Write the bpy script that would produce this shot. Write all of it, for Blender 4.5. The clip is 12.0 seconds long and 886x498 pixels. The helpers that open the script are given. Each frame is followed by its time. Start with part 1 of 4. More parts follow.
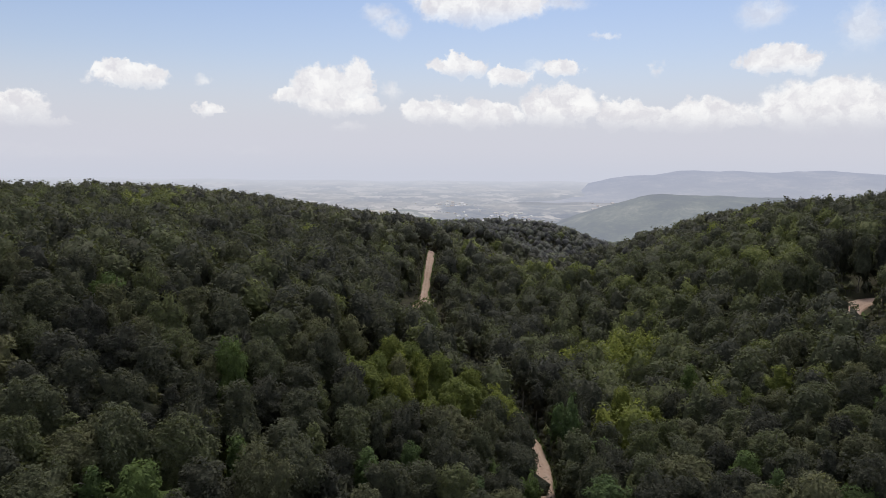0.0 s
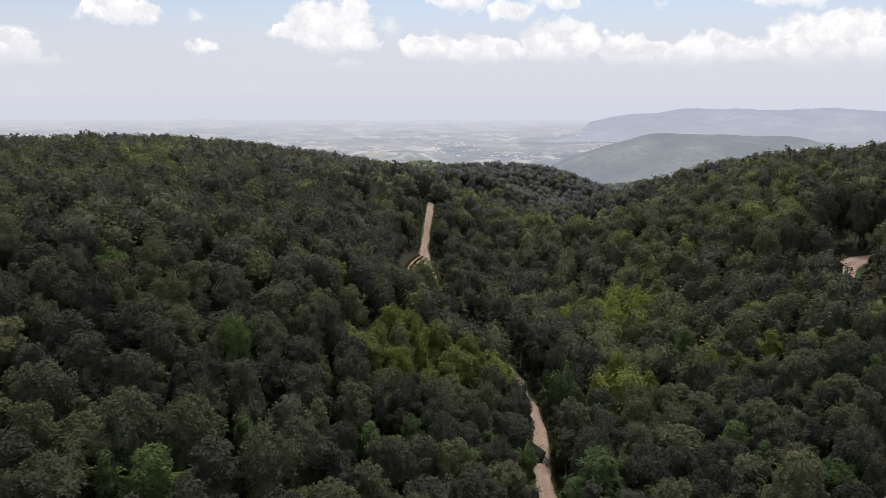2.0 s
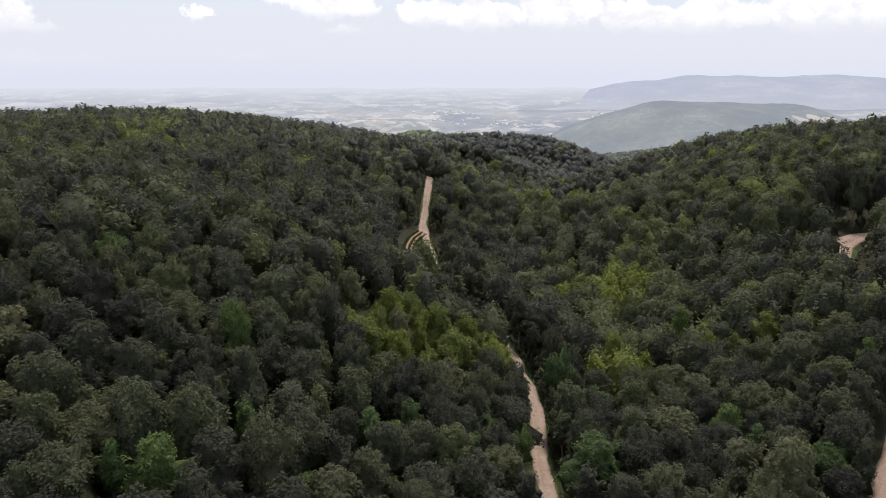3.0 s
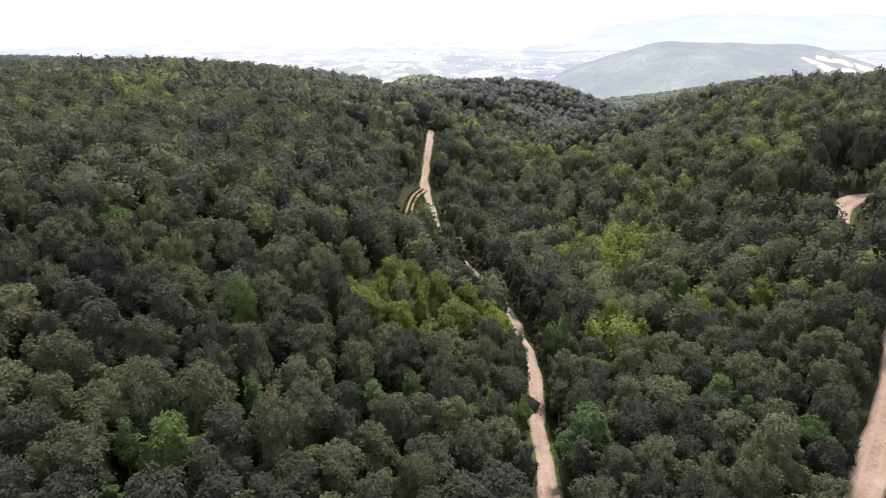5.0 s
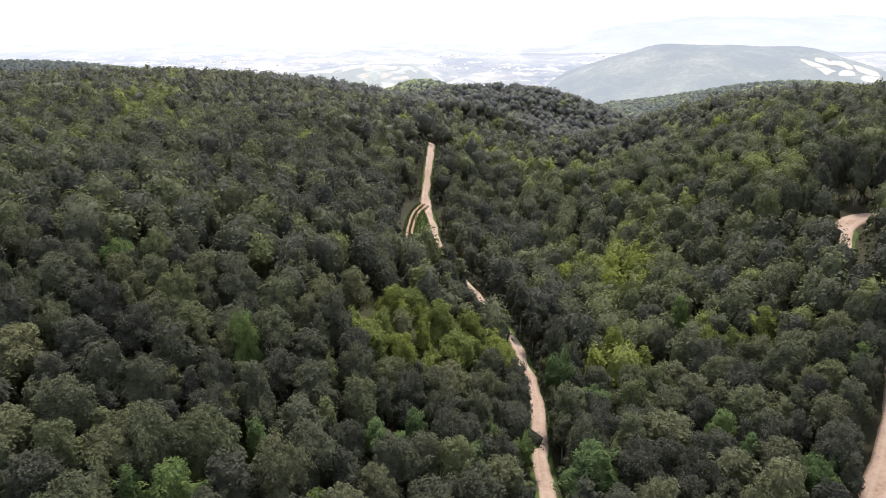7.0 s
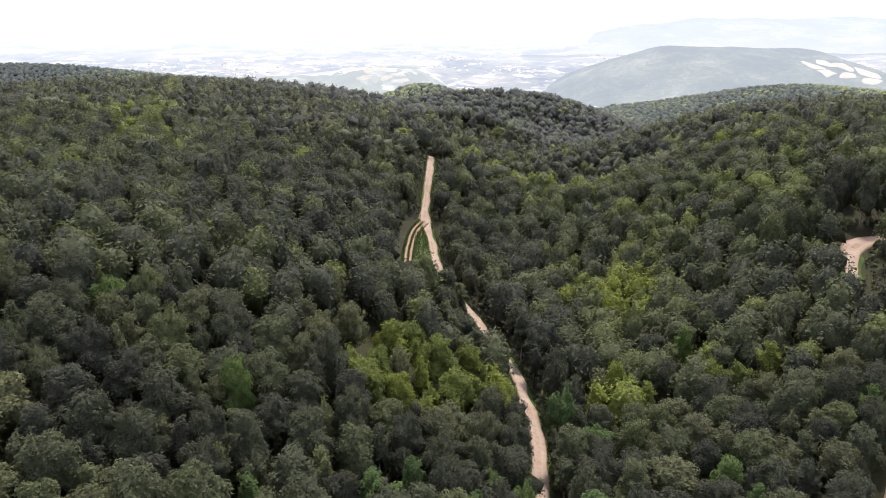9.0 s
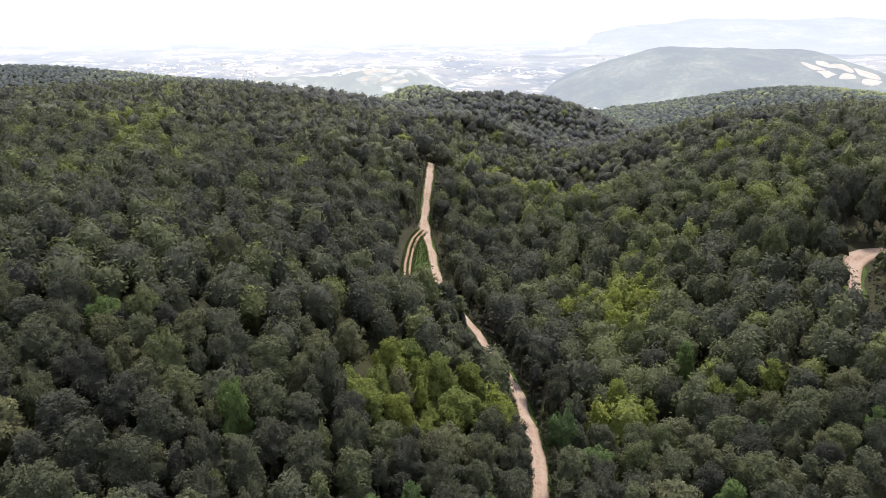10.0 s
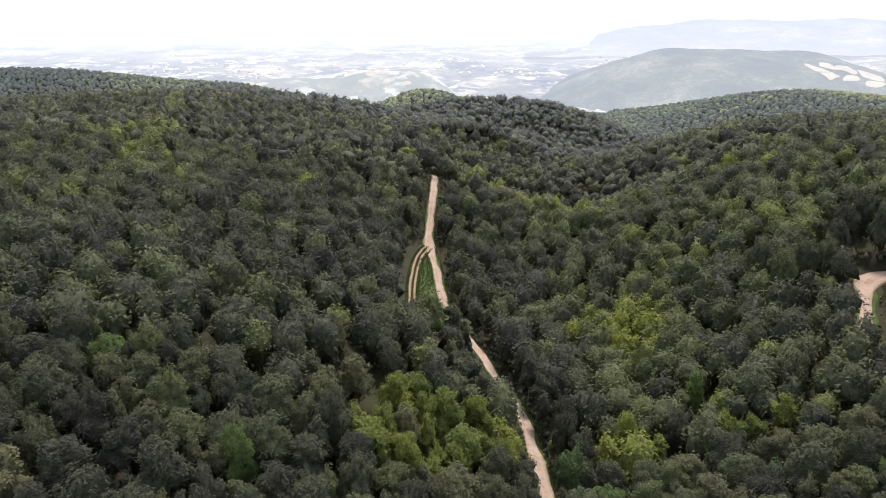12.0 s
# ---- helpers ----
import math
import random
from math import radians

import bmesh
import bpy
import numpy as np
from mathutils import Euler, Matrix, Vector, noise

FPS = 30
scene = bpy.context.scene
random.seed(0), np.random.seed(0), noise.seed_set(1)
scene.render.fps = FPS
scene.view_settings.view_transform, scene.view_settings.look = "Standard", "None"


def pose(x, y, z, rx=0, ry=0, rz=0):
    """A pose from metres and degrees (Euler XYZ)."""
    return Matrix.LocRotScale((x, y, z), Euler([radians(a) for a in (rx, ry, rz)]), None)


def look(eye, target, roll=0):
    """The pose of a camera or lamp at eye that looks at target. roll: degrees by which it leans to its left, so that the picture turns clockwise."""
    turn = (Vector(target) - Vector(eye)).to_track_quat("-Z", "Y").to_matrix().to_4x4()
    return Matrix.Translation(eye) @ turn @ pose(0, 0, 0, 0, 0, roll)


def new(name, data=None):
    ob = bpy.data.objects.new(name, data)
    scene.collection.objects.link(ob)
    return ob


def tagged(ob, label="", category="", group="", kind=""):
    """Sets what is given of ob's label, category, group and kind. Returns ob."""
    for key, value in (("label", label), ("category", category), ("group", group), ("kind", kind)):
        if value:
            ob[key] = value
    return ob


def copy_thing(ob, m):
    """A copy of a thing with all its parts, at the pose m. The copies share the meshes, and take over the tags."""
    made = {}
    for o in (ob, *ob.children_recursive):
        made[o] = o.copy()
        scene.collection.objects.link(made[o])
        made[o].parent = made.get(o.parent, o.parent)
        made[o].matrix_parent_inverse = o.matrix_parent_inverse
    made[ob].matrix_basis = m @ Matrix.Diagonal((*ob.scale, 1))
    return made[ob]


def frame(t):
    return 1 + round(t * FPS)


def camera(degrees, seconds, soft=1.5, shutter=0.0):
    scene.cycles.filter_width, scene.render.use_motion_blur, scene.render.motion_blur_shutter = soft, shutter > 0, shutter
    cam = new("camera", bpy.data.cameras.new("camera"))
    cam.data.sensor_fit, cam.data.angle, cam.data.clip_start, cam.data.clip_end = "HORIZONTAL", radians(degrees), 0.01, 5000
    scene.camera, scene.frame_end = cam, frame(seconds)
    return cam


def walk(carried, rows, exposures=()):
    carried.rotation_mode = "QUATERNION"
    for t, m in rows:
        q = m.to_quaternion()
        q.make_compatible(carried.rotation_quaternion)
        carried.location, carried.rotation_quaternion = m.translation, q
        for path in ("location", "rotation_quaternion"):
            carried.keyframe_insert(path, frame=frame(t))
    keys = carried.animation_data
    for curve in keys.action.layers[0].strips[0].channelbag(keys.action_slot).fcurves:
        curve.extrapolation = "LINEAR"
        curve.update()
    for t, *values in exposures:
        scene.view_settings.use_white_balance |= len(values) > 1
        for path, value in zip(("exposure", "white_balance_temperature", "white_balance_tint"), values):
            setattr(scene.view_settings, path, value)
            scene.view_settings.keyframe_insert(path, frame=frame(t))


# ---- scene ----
cam = camera(65.6, 12.0, soft=0.6)
PATH = [
    (0, (-0.079, -0.108, 69.985), (0.062, 9.808, 68.698), 0.44),
    (0.5, (0.035, -0.096, 71.942), (0.178, 9.789, 70.439), 0.24),
    (1, (0.036, -0.088, 73.907), (0.186, 9.762, 72.189), 0.24),
    (1.5, (0.103, -0.184, 75.918), (0.249, 9.625, 73.981), 0.23),
    (2, (0.194, -0.239, 77.828), (0.337, 9.526, 75.676), 0.13),
    (2.5, (0.276, -0.231, 79.765), (0.421, 9.484, 77.398), 0.03),
    (3, (0.412, -0.120, 81.679), (0.564, 9.536, 79.081), 0.02),
    (4.8, (0.691, -0.239, 88.107), (0.801, 9.175, 84.735), -0.10),
    (5, (0.724, -0.146, 88.801), (0.844, 9.264, 85.419), -0.10),
    (5.5, (0.742, 0.087, 90.504), (0.857, 9.497, 87.122), -0.20),
    (6, (0.518, 0.711, 92.167), (0.633, 10.123, 88.791), -0.20),
    (6.5, (0.337, 1.549, 93.943), (0.457, 10.962, 90.569), -0.10),
    (7, (0.247, 2.665, 95.615), (0.367, 12.080, 92.248), -0.20),
    (9, (0.762, 9.330, 102.527), (0.877, 18.747, 99.165), -0.20),
    (9.5, (0.870, 11.203, 104.255), (0.990, 20.620, 100.892), -0.20),
    (10, (0.844, 12.712, 106.031), (0.964, 22.129, 102.670), -0.20),
    (10.5, (0.847, 14.243, 107.734), (0.962, 23.662, 104.377), -0.20),
    (11, (0.725, 15.861, 109.539), (0.840, 25.278, 106.176), -0.20),
    (11.5, (0.299, 17.065, 111.225), (0.419, 26.482, 107.862), -0.20),
    (12, (-0.346, 17.910, 113.125), (-0.256, 27.327, 109.762), -0.20),
]
EXPOSURES = [(0.0, 0.0), (1.5, 0.1), (3.2, 0.42), (4.8, 1.14), (7.0, 1.16), (12.0, 1.02)]
walk(cam, [(t, look(eye, target, roll)) for t, eye, target, roll in PATH], EXPOSURES)

# ---- world, sun ----
CUMULUS = [(-23.2, 6.0, 2.8, 0.9), (-24.8, 6.3, 1.0, 0.9), (-17.7, 3.7, 1.2, 0.5), (-8.8, 5.4, 2.9, 1.9), (-6.3, 5.9, 1.4, 1.8),
           (-11.3, 5.0, 1.7, 0.7), (-7.3, 4.3, 3.1, 0.7), (-30.6, 3.4, 2.2, 1.2), (-30.1, 2.5, 2.8, 0.4), (3.7, 12.4, 5.3, 1.9),
           (6.1, 6.7, 1.9, 0.85), (10.4, 7.3, 1.5, 0.8), (2.0, 7.5, 2.5, 0.8), (-0.4, 4.0, 2.3, 1.1), (3.8, 3.7, 3.3, 1.2), (10.2, 4.3, 3.2, 1.6), (15.1, 3.7, 2.0, 1.3),
           (17.6, 3.4, 2.1, 1.0), (21.2, 3.4, 3.9, 1.3), (26.3, 7.4, 2.7, 1.15), (29.7, 3.9, 4.9, 2.1), (32.3, 3.6, 2.4, 1.6)]
WISPS = [(-18.0, 5.8, 1.1, 0.6), (-4.4, 11.2, 1.5, 1.1), (-3.1, 10.3, 1.2, 0.9), (8.4, 7.4, 1.6, 0.6),
         (24.9, 10.6, 2.4, 1.3), (17.5, 7.0, 0.9, 0.4), (31.4, 9.4, 1.9, 2.1), (-3.4, 5.6, 1.1, 0.7), (13.7, 9.6, 1.4, 0.4),
         (-6.8, 2.6, 1.9, 0.5), (-14.9, 0.6, 2.4, 0.4), (-28.7, 0.4, 6.2, 0.7), (9.9, 12.2, 2.8, 0.7)]
SUN_ELEVATION, SUN_AZIMUTH = 62.0, 14.0


class Nodes:
    """A short way to write node trees."""

    def __init__(self, tree):
        self.tree = tree

    def add(self, kind):
        return self.tree.nodes.new(kind)

    def attribute(self, name):
        n = self.add("ShaderNodeAttribute")
        n.attribute_name = name
        return n.outputs["Fac"]

    def put(self, socket, value):
        if isinstance(value, bpy.types.NodeSocket):
            self.tree.links.new(value, socket)
        else:
            socket.default_value = value

    def math(self, op, a, b=0.0, c=0.0, clamp=False):
        n = self.add("ShaderNodeMath")
        n.operation, n.use_clamp = op, clamp
        for s, v in zip(n.inputs, (a, b, c)):
            self.put(s, v)
        return n.outputs[0]

    def vec(self, op, a, b=(0, 0, 0)):
        n = self.add("ShaderNodeVectorMath")
        n.operation = op
        self.put(n.inputs[0], a)
        self.put(n.inputs[1], b)
        return n.outputs["Value"] if op in ("LENGTH", "DOT_PRODUCT") else n.outputs[0]

    def ramp(self, v, lo, hi, a=0.0, b=1.0, smooth=True):
        n = self.add("ShaderNodeMapRange")
        n.interpolation_type = "SMOOTHSTEP" if smooth else "LINEAR"
        for s, x in zip(n.inputs, (v, lo, hi, a, b)):
            self.put(s, x)
        return n.outputs[0]

    def mix(self, f, a, b, blend="MIX"):
        n = self.add("ShaderNodeMix")
        n.data_type, n.blend_type = "RGBA", blend
        self.put(n.inputs[0], f)
        self.put(n.inputs[6], a if isinstance(a, bpy.types.NodeSocket) else (*a, 1))
        self.put(n.inputs[7], b if isinstance(b, bpy.types.NodeSocket) else (*b, 1))
        return n.outputs[2]

    def noise(self, v, scale, detail=4.0, rough=0.55, out=0):
        n = self.add("ShaderNodeTexNoise")
        if v is not None:
            self.put(n.inputs["Vector"], v)
        self.put(n.inputs["Scale"], scale)
        self.put(n.inputs["Detail"], detail)
        self.put(n.inputs["Roughness"], rough)
        return n.outputs[out]

    def stops(self, v, stops):
        n = self.add("ShaderNodeValToRGB")
        e = n.color_ramp.elements
        while len(e) < len(stops):
            e.new(0.5)
        for k, (at, col) in enumerate(stops):
            e[k].position, e[k].color = at, (*col, 1)
        self.put(n.inputs[0], v)
        return n.outputs[0]


def sky():
    world = bpy.data.worlds.new("sky")
    scene.world = world
    world.use_nodes = True
    tree = world.node_tree
    tree.nodes.clear()
    n = Nodes(tree)
    air = n.add("ShaderNodeTexSky")
    air.sky_type, air.sun_disc = "NISHITA", False
    air.sun_elevation, air.sun_rotation = radians(SUN_ELEVATION), radians(SUN_AZIMUTH)
    air.air_density, air.dust_density, air.ozone_density = 1.0, 1.0, 2.0
    way = n.add("ShaderNodeTexCoord").outputs["Generated"]
    xyz = n.add("ShaderNodeSeparateXYZ")
    n.put(xyz.inputs[0], way)
    az = n.math("MULTIPLY", n.math("ARCTAN2", xyz.outputs[0], xyz.outputs[1]), 57.296)
    el = n.math("MULTIPLY", n.math("ARCSINE", xyz.outputs[2]), 57.296)
    at = n.add("ShaderNodeCombineXYZ")
    n.put(at.inputs[0], az)
    n.put(at.inputs[1], el)
    # ragged cloud edges at three scales
    puff = n.vec("MULTIPLY", n.vec("SUBTRACT", n.noise(at.outputs[0], 0.62, 8.0, 0.66, out=1), (0.5, 0.5, 0.5)), (3.4, 2.6, 0))
    bent = n.vec("ADD", at.outputs[0], puff)

    def clouds(rows, edge):
        total = None
        for a, e, w, h in rows:
            d = n.vec("LENGTH", n.vec("MULTIPLY", n.vec("SUBTRACT", bent, (a, e, 0)), (1 / w, 1 / h, 0)))
            m = n.math("MULTIPLY", n.ramp(d, 1.15, edge), n.ramp(el, e - h * 1.1, e - h * 0.1, 0.35, 1.0))
            total = m if total is None else n.math("MAXIMUM", total, m)
        return total

    heaps = clouds(CUMULUS, 0.86)
    wisps = n.math("MULTIPLY", clouds(WISPS, 0.2), 0.55)
    # the rest of the sky, beyond the part named above, is covered by broken cloud
    rest = n.ramp(n.noise(way, 3.2, 6.0, 0.6), 0.40, 0.60)
    apart = n.math("MAXIMUM", n.ramp(el, 15.0, 26.0), n.ramp(n.math("ABSOLUTE", az), 36.0, 48.0))
    rest = n.math("MULTIPLY", n.math("MULTIPLY", rest, apart), n.ramp(el, 1.0, 5.0))
    blue = n.mix(1.0, air.outputs[0], (0.110, 0.108, 0.116), "MULTIPLY")
    haze = n.math("ADD", n.math("MULTIPLY", n.ramp(el, 9.0, 1.0), 0.62), n.math("MULTIPLY", n.ramp(el, 16.0, 4.0), 0.36))
    base = n.mix(haze, blue, (0.63, 0.64, 0.72))
    base = n.mix(n.math("MULTIPLY", n.ramp(el, 1.2, -1.6), 0.7), base, (0.58, 0.61, 0.71))
    lit = n.ramp(n.noise(bent, 0.7, 5.0, 0.6), 0.30, 0.68)
    white = n.mix(lit, (0.74, 0.73, 0.77), (0.97, 0.965, 0.96))
    low = n.ramp(el, 1.8, 4.2)
    cover = n.math("MULTIPLY", n.math("MAXIMUM", n.math("MAXIMUM", heaps, wisps), rest), n.math("ADD", n.math("MULTIPLY", low, 0.85), 0.10))
    col = n.mix(cover, base, white)
    bg = n.add("ShaderNodeBackground")
    n.put(bg.inputs[0], col)
    n.put(bg.inputs[1], 1.0)
    n.put(n.add("ShaderNodeOutputWorld").inputs[0], bg.outputs[0])


sky()
sun = new("sun", bpy.data.lights.new("sun", "SUN"))
sun.data.energy, sun.data.angle, sun.data.color = 2.6, radians(8), (1.0, 0.95, 0.88)
_a, _e = radians(SUN_AZIMUTH), radians(SUN_ELEVATION)
sun.matrix_world = look((math.sin(_a) * math.cos(_e) * 900, math.cos(_a) * math.cos(_e) * 900, math.sin(_e) * 900), (0, 0, 0))


# ---- materials ----
def material(name):
    m = bpy.data.materials.new(name)
    m.use_nodes = True
    m.node_tree.nodes.clear()
    n = Nodes(m.node_tree)
    return m, n, n.add("ShaderNodeOutputMaterial").inputs[0]


def principled(n, color, rough=0.8, bump=None, distance=0.1, spec=0.3):
    p = n.add("ShaderNodeBsdfPrincipled")
    n.put(p.inputs["Base Color"], color if isinstance(color, bpy.types.NodeSocket) else (*color, 1))
    n.put(p.inputs["Roughness"], rough)
    n.put(p.inputs["Specular IOR Level"], spec)
    if bump is not None:
        b = n.add("ShaderNodeBump")
        n.put(b.inputs["Height"], bump)
        n.put(b.inputs["Distance"], distance)
        n.put(p.inputs["Normal"], b.outputs[0])
    return p.outputs[0]


GREENS = [(0.0, (0.047, 0.047, 0.039)), (0.35, (0.066, 0.069, 0.047)), (0.62, (0.092, 0.100, 0.056)),
          (0.82, (0.120, 0.133, 0.054)), (0.93, (0.143, 0.161, 0.044)), (1.0, (0.161, 0.178, 0.040))]
WOOD_GREENS = [(0.0, (0.055, 0.056, 0.046)), (0.35, (0.079, 0.082, 0.056)), (0.62, (0.109, 0.118, 0.063)),
          (0.82, (0.139, 0.153, 0.060)), (0.93, (0.160, 0.181, 0.048)), (1.0, (0.181, 0.200, 0.044))]
# these two lists are lighter and bluer: haze painted into the leaf colour
HAZED_FAR_GREENS = [(0.0, (0.065, 0.064, 0.058)), (0.35, (0.089, 0.090, 0.068)), (0.62, (0.120, 0.123, 0.075)),
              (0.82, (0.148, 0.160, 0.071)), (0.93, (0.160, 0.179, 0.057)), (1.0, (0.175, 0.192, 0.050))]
HAZED_RIM_GREENS = [(0.0, (0.082, 0.082, 0.086)), (0.35, (0.108, 0.108, 0.104)), (0.62, (0.130, 0.134, 0.110)),
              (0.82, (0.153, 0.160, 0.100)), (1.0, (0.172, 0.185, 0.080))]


def leaf_material(name, lo=0.0, hi=1.0, joined=False, stops=GREENS, veil=0.0):
    """Leaves: one hue for each tree, another shade for each spray."""
    m, n, out = material(name)
    if joined:
        pick = n.attribute("tint")
    else:
        pick = n.ramp(n.add("ShaderNodeObjectInfo").outputs["Random"], 0.0, 1.0, lo, hi, smooth=False)
    spray = n.add("ShaderNodeNewGeometry").outputs["Random Per Island"]
    place = n.add("ShaderNodeTexCoord").outputs["Object"]
    tuft = n.noise(place, 0.55, 3.0, 0.6)
    pick = n.math("ADD", pick, n.math("ADD", n.math("MULTIPLY", n.math("SUBTRACT", spray, 0.5), 0.14), n.math("MULTIPLY", n.math("SUBTRACT", tuft, 0.5), 0.30)), clamp=True)
    col = n.stops(pick, stops)
    shade = n.ramp(n.math("FRACT", n.math("MULTIPLY", spray, 17.0)), 0, 1, 0.87, 1.13, smooth=False)
    shade = n.math("MULTIPLY", shade, n.ramp(n.noise(place, 0.9, 2.0, 0.5), 0.34, 0.66, 0.76, 1.22))
    mul = n.add("ShaderNodeCombineXYZ")
    for k in range(3):
        n.put(mul.inputs[k], shade)
    col = n.mix(1.0, col, mul.outputs[0], "MULTIPLY")
    relief = n.add("ShaderNodeBump")
    n.put(relief.inputs["Height"], n.noise(place, 2.4, 3.0, 0.7))
    n.put(relief.inputs["Distance"], 0.5)
    n.put(relief.inputs["Strength"], 0.8)
    thin = n.add("ShaderNodeBsdfTranslucent")
    n.put(thin.inputs[0], n.mix(1.0, col, (1.45, 1.52, 0.75), "MULTIPLY"))
    face = n.add("ShaderNodeBsdfPrincipled")
    n.put(face.inputs["Base Color"], col)
    n.put(face.inputs["Roughness"], 0.65)
    n.put(face.inputs["Specular IOR Level"], 0.10)
    n.put(face.inputs["Normal"], relief.outputs[0])
    both = n.add("ShaderNodeMixShader")
    n.put(both.inputs[0], 0.28)
    n.put(both.inputs[1], face.outputs[0])
    n.put(both.inputs[2], thin.outputs[0])
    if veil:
        # haze painted into the farthest woods as an even glow
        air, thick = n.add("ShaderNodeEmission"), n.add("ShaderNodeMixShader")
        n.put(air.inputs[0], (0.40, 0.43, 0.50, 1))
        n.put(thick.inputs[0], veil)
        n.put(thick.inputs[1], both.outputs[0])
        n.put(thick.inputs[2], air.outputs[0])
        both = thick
    n.put(out, both.outputs[0])
    return m


def earth_material(name, stops, scale, rough=0.95, fine=1.0, depth=0.15):
    m, n, out = material(name)
    p = n.add("ShaderNodeNewGeometry").outputs["Position"]
    a = n.noise(p, scale, 6.0, 0.6)
    b = n.noise(p, scale * 9, 5.0, 0.65)
    v = n.math("ADD", n.math("MULTIPLY", a, 0.6), n.math("MULTIPLY", b, 0.4 * fine))
    n.put(out, principled(n, n.stops(v, stops), rough, b, depth, 0.15))
    return m


LEAF_DARK = leaf_material("dark_leaves", 0.02, 0.42)
LEAF_MID = leaf_material("green_leaves", 0.36, 0.72)
LEAF_PALE = leaf_material("olive_leaves", 0.1, 0.9, stops=[(0.0, (0.081, 0.083, 0.051)), (0.5, (0.107, 0.110, 0.061)), (1.0, (0.136, 0.135, 0.072))])
LEAF_FRESH = leaf_material("fresh_leaves", 0.1, 0.9, stops=[(0.0, (0.060, 0.086, 0.040)), (0.5, (0.078, 0.113, 0.043)), (1.0, (0.102, 0.138, 0.043))])
LEAF_LIME = leaf_material("lime_leaves", 0.1, 0.9, stops=[(0.0, (0.103, 0.125, 0.038)), (1.0, (0.159, 0.176, 0.040))])
LEAF_FAR = leaf_material("wood_leaves", joined=True, stops=HAZED_FAR_GREENS)
LEAF_RIM = leaf_material("rim_leaves", joined=True, stops=HAZED_RIM_GREENS)
LEAF_WOOD = leaf_material("forest_leaves", joined=True, stops=WOOD_GREENS)
# lightened stops and the veil paint sun and haze into the ridge leaves
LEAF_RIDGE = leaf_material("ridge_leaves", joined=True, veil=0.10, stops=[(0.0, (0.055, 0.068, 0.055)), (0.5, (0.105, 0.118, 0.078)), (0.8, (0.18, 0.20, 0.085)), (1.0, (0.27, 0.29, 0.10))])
FLOOR = earth_material("forest_floor", [(0.3, (0.020, 0.017, 0.012)), (0.5, (0.035, 0.032, 0.018)), (0.7, (0.045, 0.055, 0.022))], 0.12)
GRASS = earth_material("verge_grass", [(0.3, (0.030, 0.045, 0.014)), (0.5, (0.055, 0.085, 0.022)), (0.72, (0.11, 0.12, 0.045))], 0.3)
BLADES = earth_material("grass_blades", [(0.3, (0.055, 0.085, 0.022)), (0.5, (0.085, 0.110, 0.034)), (0.72, (0.15, 0.15, 0.06))], 0.5)
SOIL = earth_material("red_soil", [(0.3, (0.18, 0.105, 0.066)), (0.5, (0.27, 0.175, 0.12)), (0.7, (0.36, 0.255, 0.19))], 0.4)


def bark_material():
    m, n, out = material("grey_bark")
    p = n.add("ShaderNodeTexCoord").outputs["Object"]
    v = n.noise(n.vec("MULTIPLY", p, (6, 6, 1.2)), 1.5, 5.0)
    n.put(out, principled(n, n.stops(v, [(0.3, (0.10, 0.09, 0.075)), (0.7, (0.30, 0.28, 0.24))]), 0.9, v, 0.03, 0.2))
    return m


BARK = bark_material()


def dirt_material():
    """Packed earth and stone dust, with ruts, washed patches and stones."""
    m, n, out = material("road_dirt")
    p = n.add("ShaderNodeNewGeometry").outputs["Position"]
    across = n.attribute("across")
    big = n.noise(p, 0.13, 5.0, 0.6)
    mid = n.noise(p, 1.1, 6.0, 0.65)
    fine = n.noise(p, 7.0, 4.0, 0.7)
    col = n.stops(n.math("ADD", n.math("MULTIPLY", big, 0.55), n.math("MULTIPLY", mid, 0.45)),
                  [(0.30, (0.18, 0.115, 0.085)), (0.45, (0.30, 0.21, 0.16)), (0.58, (0.37, 0.275, 0.22)), (0.74, (0.47, 0.38, 0.315))])
    worn = n.ramp(n.math("ABSOLUTE", n.math("SUBTRACT", n.math("ABSOLUTE", across), 0.42)), 0.22, 0.02)
    col = n.mix(n.math("MULTIPLY", worn, 0.28), col, (0.42, 0.33, 0.27))
    edge = n.ramp(n.math("ADD", n.math("ABSOLUTE", across), n.math("MULTIPLY", n.math("SUBTRACT", mid, 0.5), 0.9)), 0.80, 1.05)
    col = n.mix(n.math("MULTIPLY", edge, 0.8), col, (0.13, 0.095, 0.06))
    col = n.mix(n.ramp(fine, 0.5, 0.75, 0.0, 0.35), col, (0.22, 0.16, 0.12))
    n.put(out, principled(n, col, 0.95, mid, 0.12, 0.15))
    return m


DIRT = dirt_material()

# ---- the land ----
# rises and hollows of the land: x, y, height; one list for each reach
HILLS = [(-40, -60, 8.7), (-230, 130, 35.2), (150, 130, 10.9), (-230, 320, 17.7), (150, 320, 1.4), (340, 320, 31.6),
         (-420, 510, 10.6), (340, 510, 17.5), (-420, 700, 8.0), (-230, 700, 17.5), (340, 700, -4.5), (340, 890, -43.9),
         (150, 1080, 7.1), (340, 1080, -40.6), (150, 1270, 4.0), (340, 1270, -13.7)]
SPURS = [(-30, 0, -5.3), (-30, 130, -16.4), (100, 130, -6.4), (-30, 260, -3.4), (100, 260, -1.4), (-160, 520, 7.1),
         (100, 520, -9.6), (360, 520, -3.2), (100, 650, -25.3), (360, 650, 12.4), (-420, 780, -9.4), (100, 780, -5.1),
         (360, 780, 14.8), (360, 910, 14.1), (-160, 1040, -4.7), (100, 1040, 7.9), (360, 1040, 13.1), (100, 1170, 13.6)]
